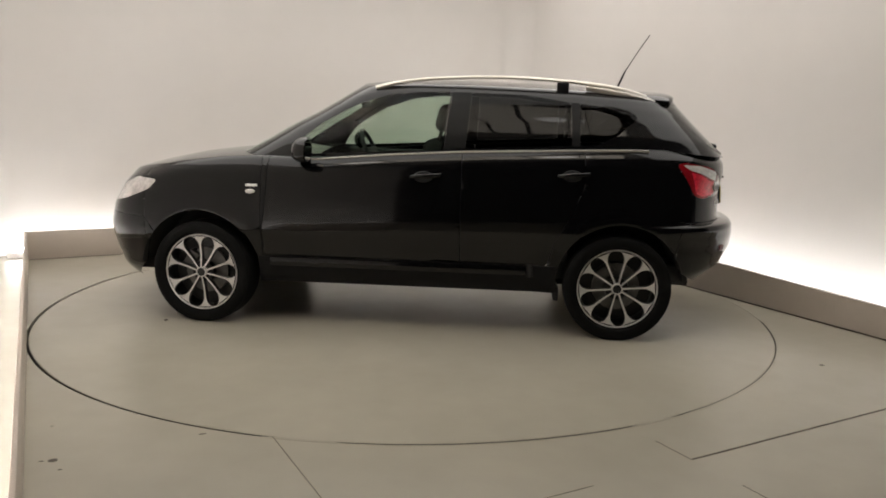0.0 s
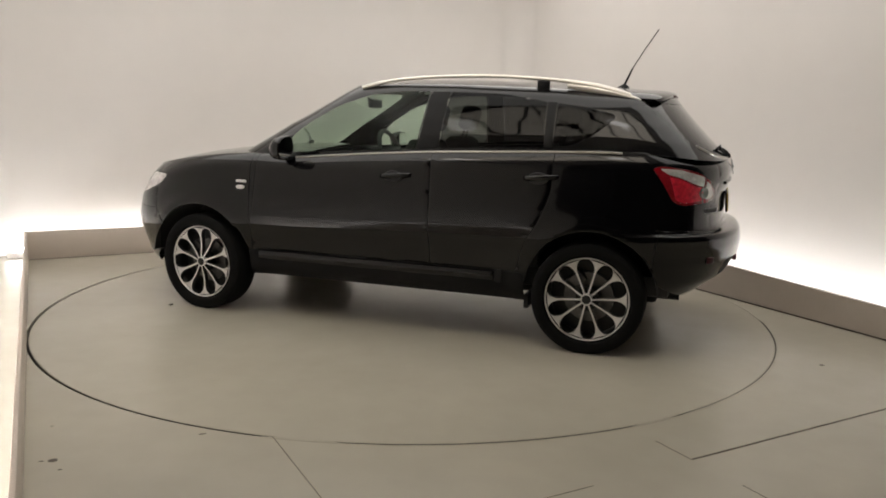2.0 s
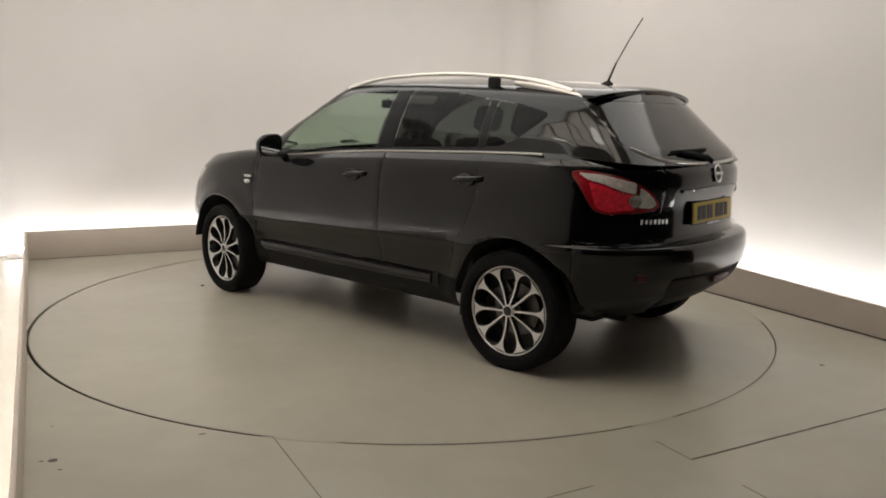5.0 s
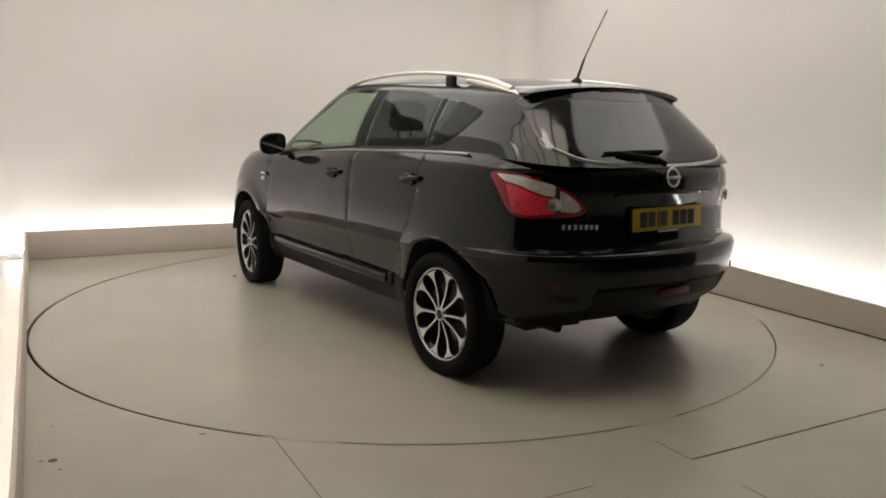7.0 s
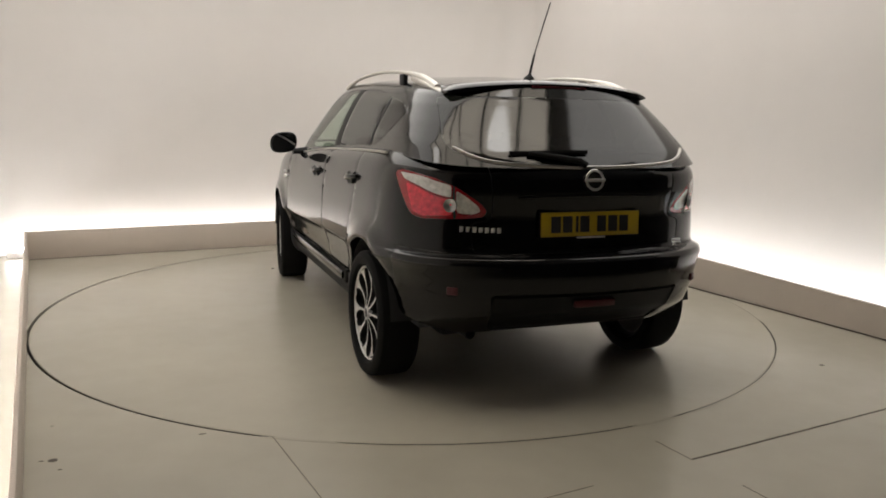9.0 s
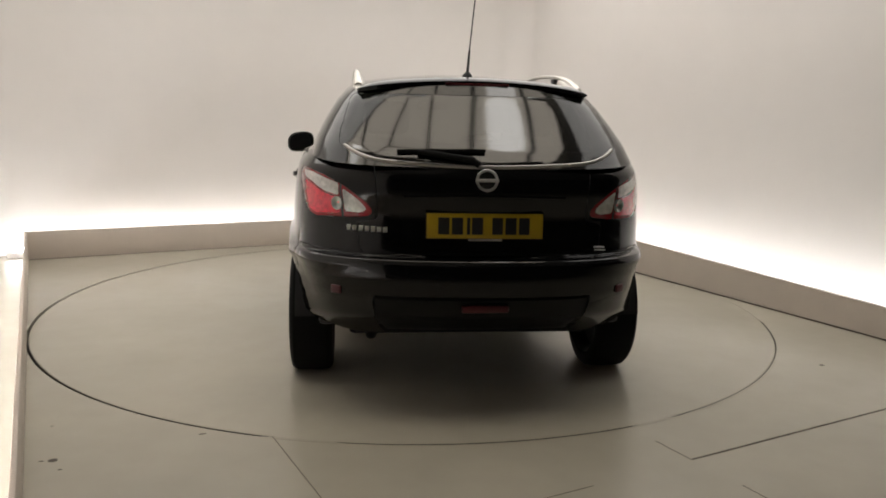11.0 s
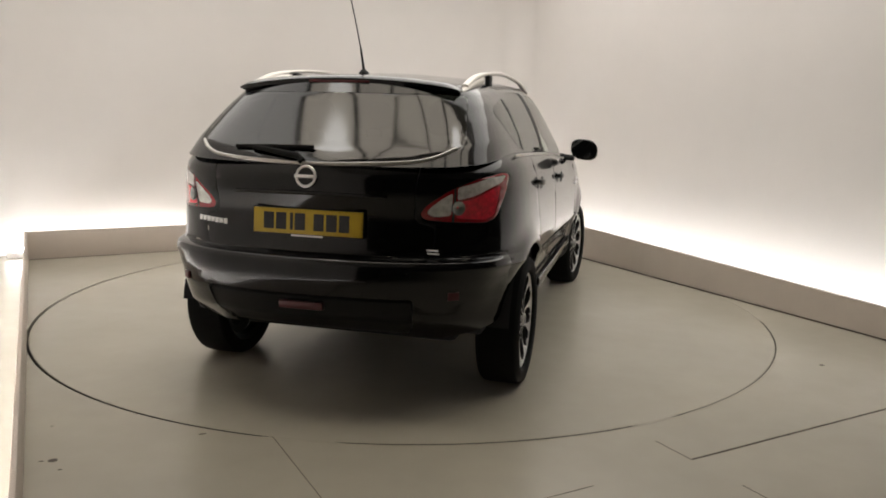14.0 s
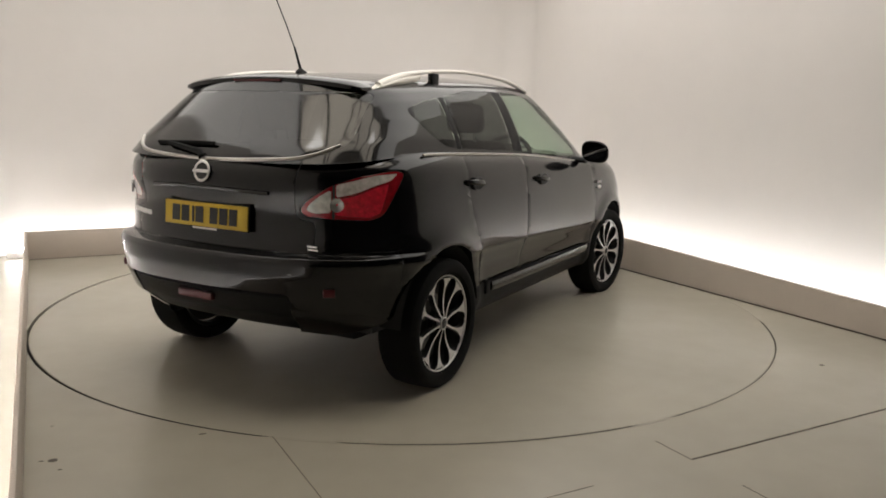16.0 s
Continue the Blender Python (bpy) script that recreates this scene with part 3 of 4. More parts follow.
        mark(up, rounded([(-1.045, 1.428), (-1.20, 1.408), (-1.375, 1.37), (-1.39, 1.345), (-1.27, 1.24), (-1.15, 1.186), (-1.05, 1.175)], 0.02, 3), X, Z, gl, ZONES["quarter_glass"] + k)
        for q, pil in enumerate(([(-0.215, 1.13), (-0.252, 1.48), (-0.372, 1.482), (-0.352, 1.14)], [(-0.998, 1.168), (-0.988, 1.432), (-1.042, 1.43), (-1.047, 1.172)])):
            mark(up, pil, X, Z, gl, ZONES["pillar"] + 2 * q + k)
    back = lambda c: c.x < -1.5
    mark(up, rounded([(-0.59, 1.435), (0.59, 1.435), (0.645, 1.25), (0.645, 1.198), (0.45, 1.145), (0.0, 1.125), (-0.45, 1.145), (-0.645, 1.198), (-0.645, 1.25)], 0.03, 3), Y, Z, back, ZONES["back_glass"])
    mark(up, rounded([(-0.50, 1.478), (0.50, 1.478), (0.66, 1.07), (-0.66, 1.07)], 0.05, 4), Y, Z, lambda c: c.x > 0.15, ZONES["windscreen"])
    gate = lambda c: c.x < -1.5
    mark(low, rounded([(-0.50, 1.25), (0.50, 1.25), (0.47, 0.88), (0.56, 0.862), (0.55, 0.729), (-0.55, 0.729), (-0.56, 0.862), (-0.47, 0.88)], 0.03, 3), Y, Z, gate, ZONES["tailgate"])
    mark(low, rounded([(-0.50, 0.555), (0.50, 0.555), (0.47, 0.40), (0.40, 0.30), (-0.40, 0.30), (-0.47, 0.40)], 0.03, 3), Y, Z, gate, 46, over=(ZONES["rear_bumper"],))
    # a narrow ledge joins the shoulders to the foot of the glass
    ledge = bmesh.new()
    lay = ledge.faces.layers.int.new("zone")
    pa = [ledge.verts.new(p) for p in edge_low]
    pb = [ledge.verts.new(p + Vector((0, 0, 0.002))) for p in edge_up]
    n = len(pa)
    for i in range(n):
        j = (i + 1) % n
        if max(pa[i].co.x, pa[j].co.x) < 0.75:
            ledge.faces.new((pa[i], pa[j], pb[j], pb[i]))
    for bm in (low, up, ledge):
        bm.verts.index_update()
    return low, up, ledge


def build_car_shell():
    low, up, ledge = build_body()
    joint = take(low, 0, 0.0015)
    me = bpy.data.meshes.new("tmp")
    add = take(up, 0, 0.0)
    add.to_mesh(me)
    joint.from_mesh(me)
    add = take(ledge, 0, 0.0)
    add.to_mesh(me)
    joint.from_mesh(me)
    bpy.data.meshes.remove(me)
    part("body", joint, M_PAINT, car, smooth=0.7)
    for nm, base, mat in (("front_door", 2, M_PAINT), ("rear_door", 4, M_PAINT), ("sill", 16, M_PLASTIC), ("front_wing", 18, M_PAINT)):
        for k in (0, 1):
            part(nm, take(low, ZONES[nm] + k, thick=0.0), mat, car, smooth=0.7)
    part("tailgate", take(low, ZONES["tailgate"]), M_PAINT, car)
    part("rear_bumper", take(low, ZONES["rear_bumper"]), M_PAINT, car)
    part("front_bumper", take(low, ZONES["front_bumper"]), M_PAINT, car)
    ins = take(low, 46, 0.006, 0.014)
    for v in ins.verts:
        v.co.x += 0.008
    part("bumper_insert", ins, M_PLASTIC, car, "black plastic lower bumper panel")
    for k in (0, 1):
        lamp = part("tail_lamp", take(low, ZONES["tail_lamp"] + k, 0.002), M_RED, car, "red and clear wrap-round rear lamp")
        part("indicator_lens", take(low, 40 + k, 0.0), M_LENS, lamp, "clear indicator lens")
        part("reversing_lens", take(low, 42 + k, 0.0), M_LENS, lamp, "clear reversing lamp lens")
        part("stop_lens", take(low, 48 + k, 0.0), M_REDBRIGHT, lamp, "bright red stop lamp lens")
        part("lamp_joint", take(low, 44 + k, 0.0), M_INK, lamp)
        side = 1 - 2 * k
        bm = lathe([(0.0, 0.010), (0.015, 0.004), (0.027, -0.004), (0.031, -0.006), (0.031, 0.004)], 20)
        bmesh.ops.transform(bm, matrix=pose(rear_x(0.650, 0.945) - 0.007, side * 0.650, 0.945, 0, 0, 90 - 40 * side) @ Matrix.Diagonal((1, -1, 1, 1)), verts=bm.verts)
        part("bulb_bowl", bm, M_BULB, lamp, "round silvered bulb reflector")
        part("head_lamp", take(low, ZONES["head_lamp"] + k), M_LENS, car, "clear headlight")
        part("front_side_window", take(up, ZONES["front_glass"] + k, 0.001), M_CLEAR, car, "lightly green tinted glass")
        for q in (0, 2):
            part("pillar_trim", take(up, ZONES["pillar"] + q + k, 0.001), M_PLASTIC, car, "matt black door pillar trim")
        part("rear_side_window", take(up, ZONES["rear_glass"] + k, 0.001), M_TINT, car, "dark privacy glass")
        part("quarter_window", take(up, ZONES["quarter_glass"] + k, 0.001), M_TINT, car, "dark privacy glass")
    part("rear_window", take(up, ZONES["back_glass"], 0.001), M_REAR, car, "dark tinted rear glass")
    part("windscreen", take(up, ZONES["windscreen"], 0.001), M_CLEAR, car, "clear windscreen")
    low.free()
    up.free()
    # floor pan and wheel housings
    part("underbody", boxed(-1.68, 1.90, -0.60, 0.60, 0.270, 0.36, None, 0.03), M_UNDER, car)


build_car_shell()


def build_wheel():
    """One road wheel, its outer face towards -y, centred on its hub."""
    wheel = link_mesh("wheel", lathe([(0.238, -0.083), (0.247, -0.078), (0.250, -0.06), (0.234, -0.045), (0.224, 0.0), (0.230, 0.08), (0.250, 0.10), (0.252, 0.09), (0.226, 0.0)], 48), M_RIMDARK)
    prof = [(0.246, -0.083), (0.258, -0.100), (0.285, -0.108), (0.310, -0.102), (0.323, -0.088), (0.3265, -0.06), (TYRE_R, -0.03), (TYRE_R, 0.03), (0.3265, 0.06), (0.323, 0.088), (0.310, 0.102), (0.285, 0.108), (0.258, 0.10), (0.246, 0.085)]
    part("tyre", lathe(prof, 64), M_RUBBER, wheel, "black road tyre")
    part("rim_edge", lathe([(0.235, -0.079), (0.238, -0.084), (0.242, -0.085), (0.2445, -0.081), (0.241, -0.076), (0.236, -0.074)], 56, closed=True), M_ALLOY, wheel, "machined silver rim edge")
    for i in range(10):
        bm = bmesh.new()
        a0 = math.radians(36 * i + (-1.0 if i % 2 else 1.0))
        front, back = [], []
        half = math.radians(18.0)
        for r in (0.036, 0.06, 0.09, 0.12, 0.15, 0.172, 0.187, 0.199, 0.209, 0.217, 0.224, 0.230, 0.2335, 0.236):
            # the openings are petals with round outer ends
            w = 0.0052 + 0.0010 * (r / 0.15) ** 2
            if r > 0.172:
                w = max(w, half * r - 0.0480 * math.sqrt(max(0.0, 1 - ((r - 0.172) / 0.0645) ** 3.2)))
            dish = -0.080 + 0.012 * math.sin(math.pi * min(1, (r - 0.04) / 0.18))
            for s in (-1, 1):
                edge = min(w, half * r)
                a = a0 + s * edge / r
                front.append(bm.verts.new((r * math.cos(a), dish, r * math.sin(a))))
                a = a0 + s * (edge + 0.0015) / r
                back.append(bm.verts.new((r * math.cos(a), dish + 0.028, r * math.sin(a))))
        n = len(front) // 2
        for j in range(n - 1):
            p, q = 2 * j, 2 * j + 2
            bm.faces.new((front[p], front[p + 1], front[q + 1], front[q]))
            for s in (0, 1):
                f = bm.faces.new((front[p + s], front[q + s], back[q + s], back[p + s]))
                f.material_index = 1
        bmesh.ops.recalc_face_normals(bm, faces=bm.faces)
        part("spoke", bm, (M_ALLOY, M_RIMDARK), wheel, smooth=0.4)
    part("hub_cap", lathe([(0.0, -0.088), (0.022, -0.088), (0.028, -0.084), (0.028, -0.06)], 24), M_RIMDARK, wheel)
    part("hub_ring", lathe([(0.026, -0.086), (0.030, -0.089), (0.034, -0.086), (0.034, -0.06)], 24), M_ALLOY, wheel)
    for i in range(5):
        a = math.radians(72 * i + 36)
        bm = lathe([(0.0, -0.072), (0.007, -0.072), (0.009, -0.066), (0.009, -0.05)], 8)
        bmesh.ops.translate(bm, verts=bm.verts, vec=(0.055 * math.cos(a), 0, 0.055 * math.sin(a)))
        part("wheel_nut", bm, M_STEEL, wheel)
    part("hub_face", lathe([(0.0, -0.058), (0.07, -0.058), (0.075, -0.03)], 24), M_RIMDARK, wheel)
    part("barrel_back", lathe([(0.0, 0.03), (0.225, 0.03)], 32), M_INK, wheel)
    part("brake_disc", lathe([(0.0, 0.0), (0.145, 0.0), (0.145, 0.024), (0.0, 0.024)], 32), M_STEEL, wheel)
    bm = boxed(-0.06, 0.06, -0.035, 0.05, 0.085, 0.155, Matrix.Rotation(radians(-70), 4, "Y"), 0.012)
    part("brake_caliper", bm, M_STEEL, wheel)
    return wheel


FRONT_AXLE, REAR_AXLE = 1.296, -1.306
STEER = -6.0  # the front wheels stand turned a little to the right


def build_wheels():
    first = build_wheel()
    first.parent = car
    wy = 0.785
    rows = [(FRONT_AXLE, -wy, 0, 8), (REAR_AXLE, -wy, 0, 25), (FRONT_AXLE, wy, 180, 14), (REAR_AXLE, wy, 180, 31)]
    for i, (x, y, rz, spin) in enumerate(rows):
        m = pose(x, y, HUB_Z, 0, 0, rz + (STEER if x > 0 else 0.0)) @ pose(0, 0, 0, 0, spin, 0)
        if i == 0:
            first.matrix_basis = m
        else:
            copy_thing(first, m)
    for x in (WHEELBASE / 2, -WHEELBASE / 2):
        for s in (1, -1):
            bm = bmesh.new()
            n = 24
            a = [bm.verts.new((x + 0.385 * math.cos(t), s * 0.858, ARCH_Z + 0.385 * math.sin(t))) for t in (math.pi * (0.03 + 0.94 * i / n) for i in range(n + 1))]
            b = [bm.verts.new((v.co.x, s * 0.50, v.co.z)) for v in a]
            for i in range(n):
                bm.faces.new((a[i], a[i + 1], b[i + 1], b[i]))
            bm.faces.new(b)
            part("wheel_housing", bm, M_UNDER, car)


build_wheels()


# ---- fittings on the body ----
def loft(sections):
    """A closed skin over rings of points."""
    bm = bmesh.new()
    rows = [[bm.verts.new(p) for p in sec] for sec in sections]
    n = len(rows[0])
    for a, b in zip(rows, rows[1:]):
        for k in range(n):
            bm.faces.new((a[k], a[(k + 1) % n], b[(k + 1) % n], b[k]))
    bm.faces.new(rows[0])
    bm.faces.new(rows[-1])
    bmesh.ops.recalc_face_normals(bm, faces=bm.faces)
    return bm


def bezier(pts, n=24):
    """Even samples of a smooth line through points."""
    p = [Vector(q) for q in pts]
    out = []
    for i in range(len(p) - 1):
        p0, p1, p2, p3 = p[max(i - 1, 0)], p[i], p[i + 1], p[min(i + 2, len(p) - 1)]
        for k in range(n // (len(p) - 1)):
            t = k / (n // (len(p) - 1))
            out.append(0.5 * ((2 * p1) + (p2 - p0) * t + (2 * p0 - 5 * p1 + 4 * p2 - p3) * t * t + (3 * p1 - p0 - 3 * p2 + p3) * t ** 3))
    return out + [p[-1]]


def bezier_flat(line):
    return [(p.x, p.y) for p in bezier([(a, b, 0) for a, b in line], 40)]


def build_rails():
    for s in (1, -1):
        line = bezier([(0.24, s * 0.575, 1.500), (0.10, s * 0.572, 1.534), (-0.12, s * 0.568, 1.564), (-0.55, s * 0.565, 1.581), (-0.95, s * 0.563, 1.565), (-1.20, s * 0.560, 1.537), (-1.34, s * 0.558, 1.508), (-1.45, s * 0.556, 1.476)], 42)
        taper = []
        for p in line:
            rear = max(0.0, min(1.0, (-1.02 - p.x) / 0.25))
            fore = max(0.0, min(1.0, (p.x - 0.02) / 0.15))
            taper.append(1.0 + 0.5 * rear + 0.35 * fore)
        rail = part("roof_rail", tube(line, 0.0108, 10, 1.2, taper), M_SATIN, car, "satin silver roof rail with broad rear foot")
        part("rail_bracket", boxed(-0.975, -0.90, s * 0.564 - 0.014, s * 0.564 + 0.014, 1.490, 1.556, None, 0.006), M_PLASTIC, rail, "black rail bracket")
        part("rail_foot", loft([[(x, s * 0.555 + w * math.cos(a), z + h * math.sin(a)) for a in (2 * math.pi * k / 12 for k in range(12))] for x, z, w, h in ((-1.08, 1.528, 0.016, 0.018), (-1.20, 1.512, 0.026, 0.026), (-1.33, 1.492, 0.028, 0.022), (-1.45, 1.468, 0.022, 0.014), (-1.51, 1.452, 0.010, 0.006))]), M_SATIN, rail)


def build_aerial():
    base = part("aerial", loft([[(x + l * math.cos(a), w * math.sin(a), z) for a in (2 * math.pi * k / 14 for k in range(14))] for z, x, l, w in ((1.520, -1.335, 0.045, 0.030), (1.545, -1.34, 0.038, 0.024), (1.556, -1.345, 0.020, 0.014), (1.562, -1.347, 0.010, 0.008))]), M_PLASTIC, car, "black raked roof aerial")
    part("aerial_sleeve", tube([(-1.345, 0, 1.555), (-1.392, 0, 1.665)], 0.0075, 8, 1.0, [1.0, 0.7]), M_PLASTIC, base)
    part("aerial_rod", tube([(-1.390, 0, 1.66), (-1.46, 0, 1.78), (-1.540, 0, 1.905)], 0.0032, 6), M_PLASTIC, base)


def build_spoiler():
    # a lip over the rear glass, the full width of the roof, its ends turned down along the glass
    secs = []
    half = 0.562
    for i in range(33):
        y = -half + 2 * half * i / 32
        k = max(0.0, 1 - (y / half) ** 2)
        tip = min(1.0, (1 - abs(y) / half) / 0.12)
        f = 0.30 + 0.70 * math.sin(tip * math.pi / 2)
        x, z = -1.590 - 0.080 * k ** 0.55, 1.455 + 0.046 * k ** 0.8
        drop = 0.010 + 0.024 * f
        secs.append([(x + 0.26, y * 0.97, z + 0.030 * f), (x + 0.07, y, z + 0.022 * f), (x + 0.012, y, z + 0.012 * f), (x - 0.004, y, z + 0.002), (x - 0.004, y, z - 0.018 * f), (x + 0.012, y, z - 0.028 * f), (x + 0.07, y, z - drop), (x + 0.26, y * 0.97, z - drop)])
    sp = part("rear_spoiler", loft(secs), M_PAINT, car, smooth=0.9)
    part("high_brake_light", boxed(-1.678, -1.660, -0.15, 0.15, 1.482, 1.492, None, 0.002), M_REDDARK, sp, "narrow dark red brake light")


def build_mirrors():
    for s in (1, -1):
        secs = []
        for x, cy, cz, w, h in ((0.680, 0.955, 1.110, 0.030, 0.025), (0.670, 0.957, 1.112, 0.062, 0.048), (0.645, 0.960, 1.114, 0.086, 0.066), (0.615, 0.963, 1.115, 0.095, 0.073), (0.590, 0.965, 1.115, 0.096, 0.074), (0.583, 0.965, 1.115, 0.089, 0.068)):
            secs.append([(x, s * (cy + w * math.copysign(abs(math.cos(a)) ** 0.75, math.cos(a))), cz + h * math.copysign(abs(math.sin(a)) ** 0.75, math.sin(a)) + 0.012 * math.cos(a) * -1.0) for a in (2 * math.pi * k / 20 for k in range(20))])
        mir = part("door_mirror", loft(secs), M_PAINT, car, "black door mirror", smooth=0.8)
        bm = bmesh.new()
        bm.faces.new([bm.verts.new((0.5815, s * (0.965 + 0.084 * math.copysign(abs(math.cos(a)) ** 0.75, math.cos(a))), 1.115 + 0.063 * math.copysign(abs(math.sin(a)) ** 0.75, math.sin(a)) - 0.012 * math.cos(a))) for a in (2 * math.pi * k / 20 for k in range(20))])
        part("mirror_glass", bm, M_MIRROR, mir, "mirror glass", smooth=0)
        part("mirror_arm", loft([[(0.64 + 0.035 * math.cos(a), s * y, z + h * math.sin(a)) for a in (2 * math.pi * k / 12 for k in range(12))] for y, z, h in ((0.79, 1.055, 0.028), (0.84, 1.052, 0.022), (0.89, 1.05, 0.020))]), M_PLASTIC, mir)


def build_handles():
    for s in (1, -1):
        for x, z in ((-0.115, 0.972), (-1.01, 1.003)):
            y = s * 0.888
            secs = []
            for i in range(13):
                t = i / 12
                out = 0.030 * math.sin(math.pi * min(1, max(0, t))) ** 0.45
                h = 0.016 * (0.7 + 0.3 * math.sin(math.pi * t))
                secs.append([(x + 0.10 - 0.20 * t, y + s * (out - 0.016 + 0.009 * math.cos(a)), z - 0.008 * (1 - 2 * t) + h * math.sin(a)) for a in (2 * math.pi * k / 10 for k in range(10))])
            h = part("door_handle", loft(secs), M_PAINT, car, "black door handle", smooth=0.9)
            bm = lathe([(0.0, 0.0), (0.03, 0.001), (0.042, 0.004), (0.046, 0.001)], 20)
            bmesh.ops.transform(bm, matrix=pose(x + 0.01, s * 0.884, z - 0.005, 0, 0, 0 if s < 0 else 180) @ Matrix.Diagonal((1.3, -1.0, 0.75, 1)), verts=bm.verts)
            part("handle_cup", bm, M_INK, h)


def plain_bar(name, parent, mat, centre, size, tilt=0.0, label=""):
    """A thin raised bar."""
    dx, dy, dz = size
    bm = boxed(-dx / 2, dx / 2, -dy / 2, dy / 2, -dz / 2, dz / 2, None, min(size) * 0.25, 1)
    bmesh.ops.transform(bm, matrix=pose(*centre, 0, tilt, 0), verts=bm.verts)
    return part(name, bm, mat, parent, label)


def build_rear_details():
    # number plate with bars in place of its characters
    plate = part("number_plate", boxed(-0.004, 0.004, -0.26, 0.26, -0.0555, 0.0555, pose(-2.029, 0, 0.863, 0, 4, 0), 0.003), M_PLATE, car, "yellow rear number plate with plain black bars")
    for y, w in ((0.185, 0.050), (0.125, 0.050), (0.075, 0.014), (0.035, 0.050), (-0.055, 0.048), (-0.115, 0.050), (-0.175, 0.048)):
        bm = boxed(-0.0062, -0.0038, y - w / 2, y + w / 2, -0.0375, 0.0375, pose(-2.029, 0, 0.863, 0, 4, 0), 0.0005, 1)
        part("plate_bar", bm, M_INK, plate)
    part("plate_frame", boxed(-0.003, 0.006, -0.266, 0.266, -0.061, 0.060, pose(-2.024, 0, 0.863, 0, 4, 0), 0.004), M_PLASTIC, plate)
    bm = boxed(-0.006, -0.003, -0.075, 0.075, -0.066, -0.058, pose(-2.029, 0, 0.863, 0, 4, 0))
    part("plate_maker_bar", bm, M_SATIN, plate)
    # round emblem: ring and cross bar
    bm = bmesh.new()
    n, k, R, r = 36, 8, 0.044, 0.0062
    rings = [[bm.verts.new((r * 0.6 * math.sin(2 * math.pi * j / k), (R + r * math.cos(2 * math.pi * j / k)) * math.cos(2 * math.pi * i / n), (R + r * math.cos(2 * math.pi * j / k)) * math.sin(2 * math.pi * i / n))) for j in range(k)] for i in range(n)]
    for i in range(n):
        for j in range(k):
            bm.faces.new((rings[i][j], rings[i][(j + 1) % k], rings[(i + 1) % n][(j + 1) % k], rings[(i + 1) % n][j]))
    bmesh.ops.transform(bm, matrix=pose(rear_x(0, 1.066) - 0.010, 0, 1.066, 0, 10, 0), verts=bm.verts)
    bmesh.ops.recalc_face_normals(bm, faces=bm.faces)
    em = part("emblem_ring", bm, M_CHROME, car, "round chrome emblem")
    part("emblem_bar", boxed(-0.006, 0.006, -0.052, 0.052, -0.0075, 0.0075, pose(rear_x(0, 1.066) - 0.012, 0, 1.066, 0, 10, 0), 0.003), M_CHROME, em)
    bm = lathe([(0.0, 0.002), (0.042, 0.002), (0.042, -0.003), (0.0, -0.003)], 28, "z")
    bmesh.ops.transform(bm, matrix=pose(rear_x(0, 1.066) - 0.006, 0, 1.066, 0, 100, 0), verts=bm.verts)
    part("emblem_dish", bm, M_INK, em)
    # boot handle strip under the emblem
    part("boot_strip", tube(bezier([(rear_x(y, 0.985) - 0.001, y, 0.985 + 0.008 * (1 - (y / 0.36) ** 2)) for y in (0.36, 0.18, 0.0, -0.18, -0.36)], 24), 0.009, 8, 1.0), M_PAINT, car)
    # model script and engine badge as plain bars
    for i in range(7):
        y = 0.598 - i * 0.0265
        plain_bar("badge_bar", car, M_CHROME, (rear_x(y, 0.838) - 0.002, y, 0.838 - 0.0006 * i), (0.004, 0.0205, 0.024 if i % 2 == 0 else 0.021), 0, "small chrome bar of the model badge")
    for z, w in ((0.758, 0.085), (0.744, 0.095)):
        plain_bar("badge_bar", car, M_CHROME, (rear_x(0.535, z) - 0.002, -0.535, z), (0.006, w, 0.007), 0, "small chrome bar of the engine badge")
    # bumper reflectors and fog lamp
    for s in (1, -1):
        bm = boxed(-0.006, 0.006, -0.026, 0.026, -0.018, 0.018, pose(rear_x(0.655, 0.565) + 0.001, s * 0.655, 0.565, 0, 0, -s * 38), 0.005, 3)
        part("bumper_reflector", bm, M_REDDARK, car, "small red bumper reflector")
    part("fog_lamp", boxed(rear_x(0, 0.5) + 0.002, rear_x(0, 0.5) + 0.03, -0.105, 0.105, 0.487, 0.522, None, 0.006), M_REDDARK, car, "dark red rear fog lamp")
    part("exhaust_pipe", lathe([(0.024, -0.22), (0.026, -0.22), (0.026, 0.22), (0.022, 0.22), (0.022, -0.22)], 18), M_UNDER, car).matrix_basis = pose(-1.58, 0.50, 0.31, 0, 0, -88)
    # wiper on the rear glass
    hub = part("rear_wiper", tube([(glass_x(0.03, 1.128) - 0.012, 0.03, 1.128), (glass_x(0.06, 1.15) - 0.016, 0.06, 1.150), (glass_x(0.22, 1.172) - 0.016, 0.22, 1.172), (glass_x(0.3, 1.182) - 0.014, 0.30, 1.182)], 0.013, 8, 1.0, [1.3, 1.2, 1.0, 0.8]), M_RUBBER, car, "black rear wiper")
    part("wiper_blade", tube(bezier([(glass_x(y, z) - 0.008, y, z) for y, z in ((0.0, 1.188), (0.18, 1.186), (0.39, 1.180))], 12), 0.011, 6, 0.6), M_RUBBER, hub)
    # bright strip drawn for the reflection on the ledge under the rear glass
    line = [(-0.62, 1.205), (-0.55, 1.168), (-0.45, 1.145), (-0.22, 1.131), (0.0, 1.126), (0.22, 1.131), (0.45, 1.145), (0.55, 1.168), (0.62, 1.205)]
    pts = [(glass_x(y, z) - 0.004, y, z - 0.006) for y, z in bezier_flat(line)]
    part("glass_edge_highlight", tube(pts, 0.009, 8), M_HIGHLIGHT, car, "bright strip standing for the reflection under the rear glass")
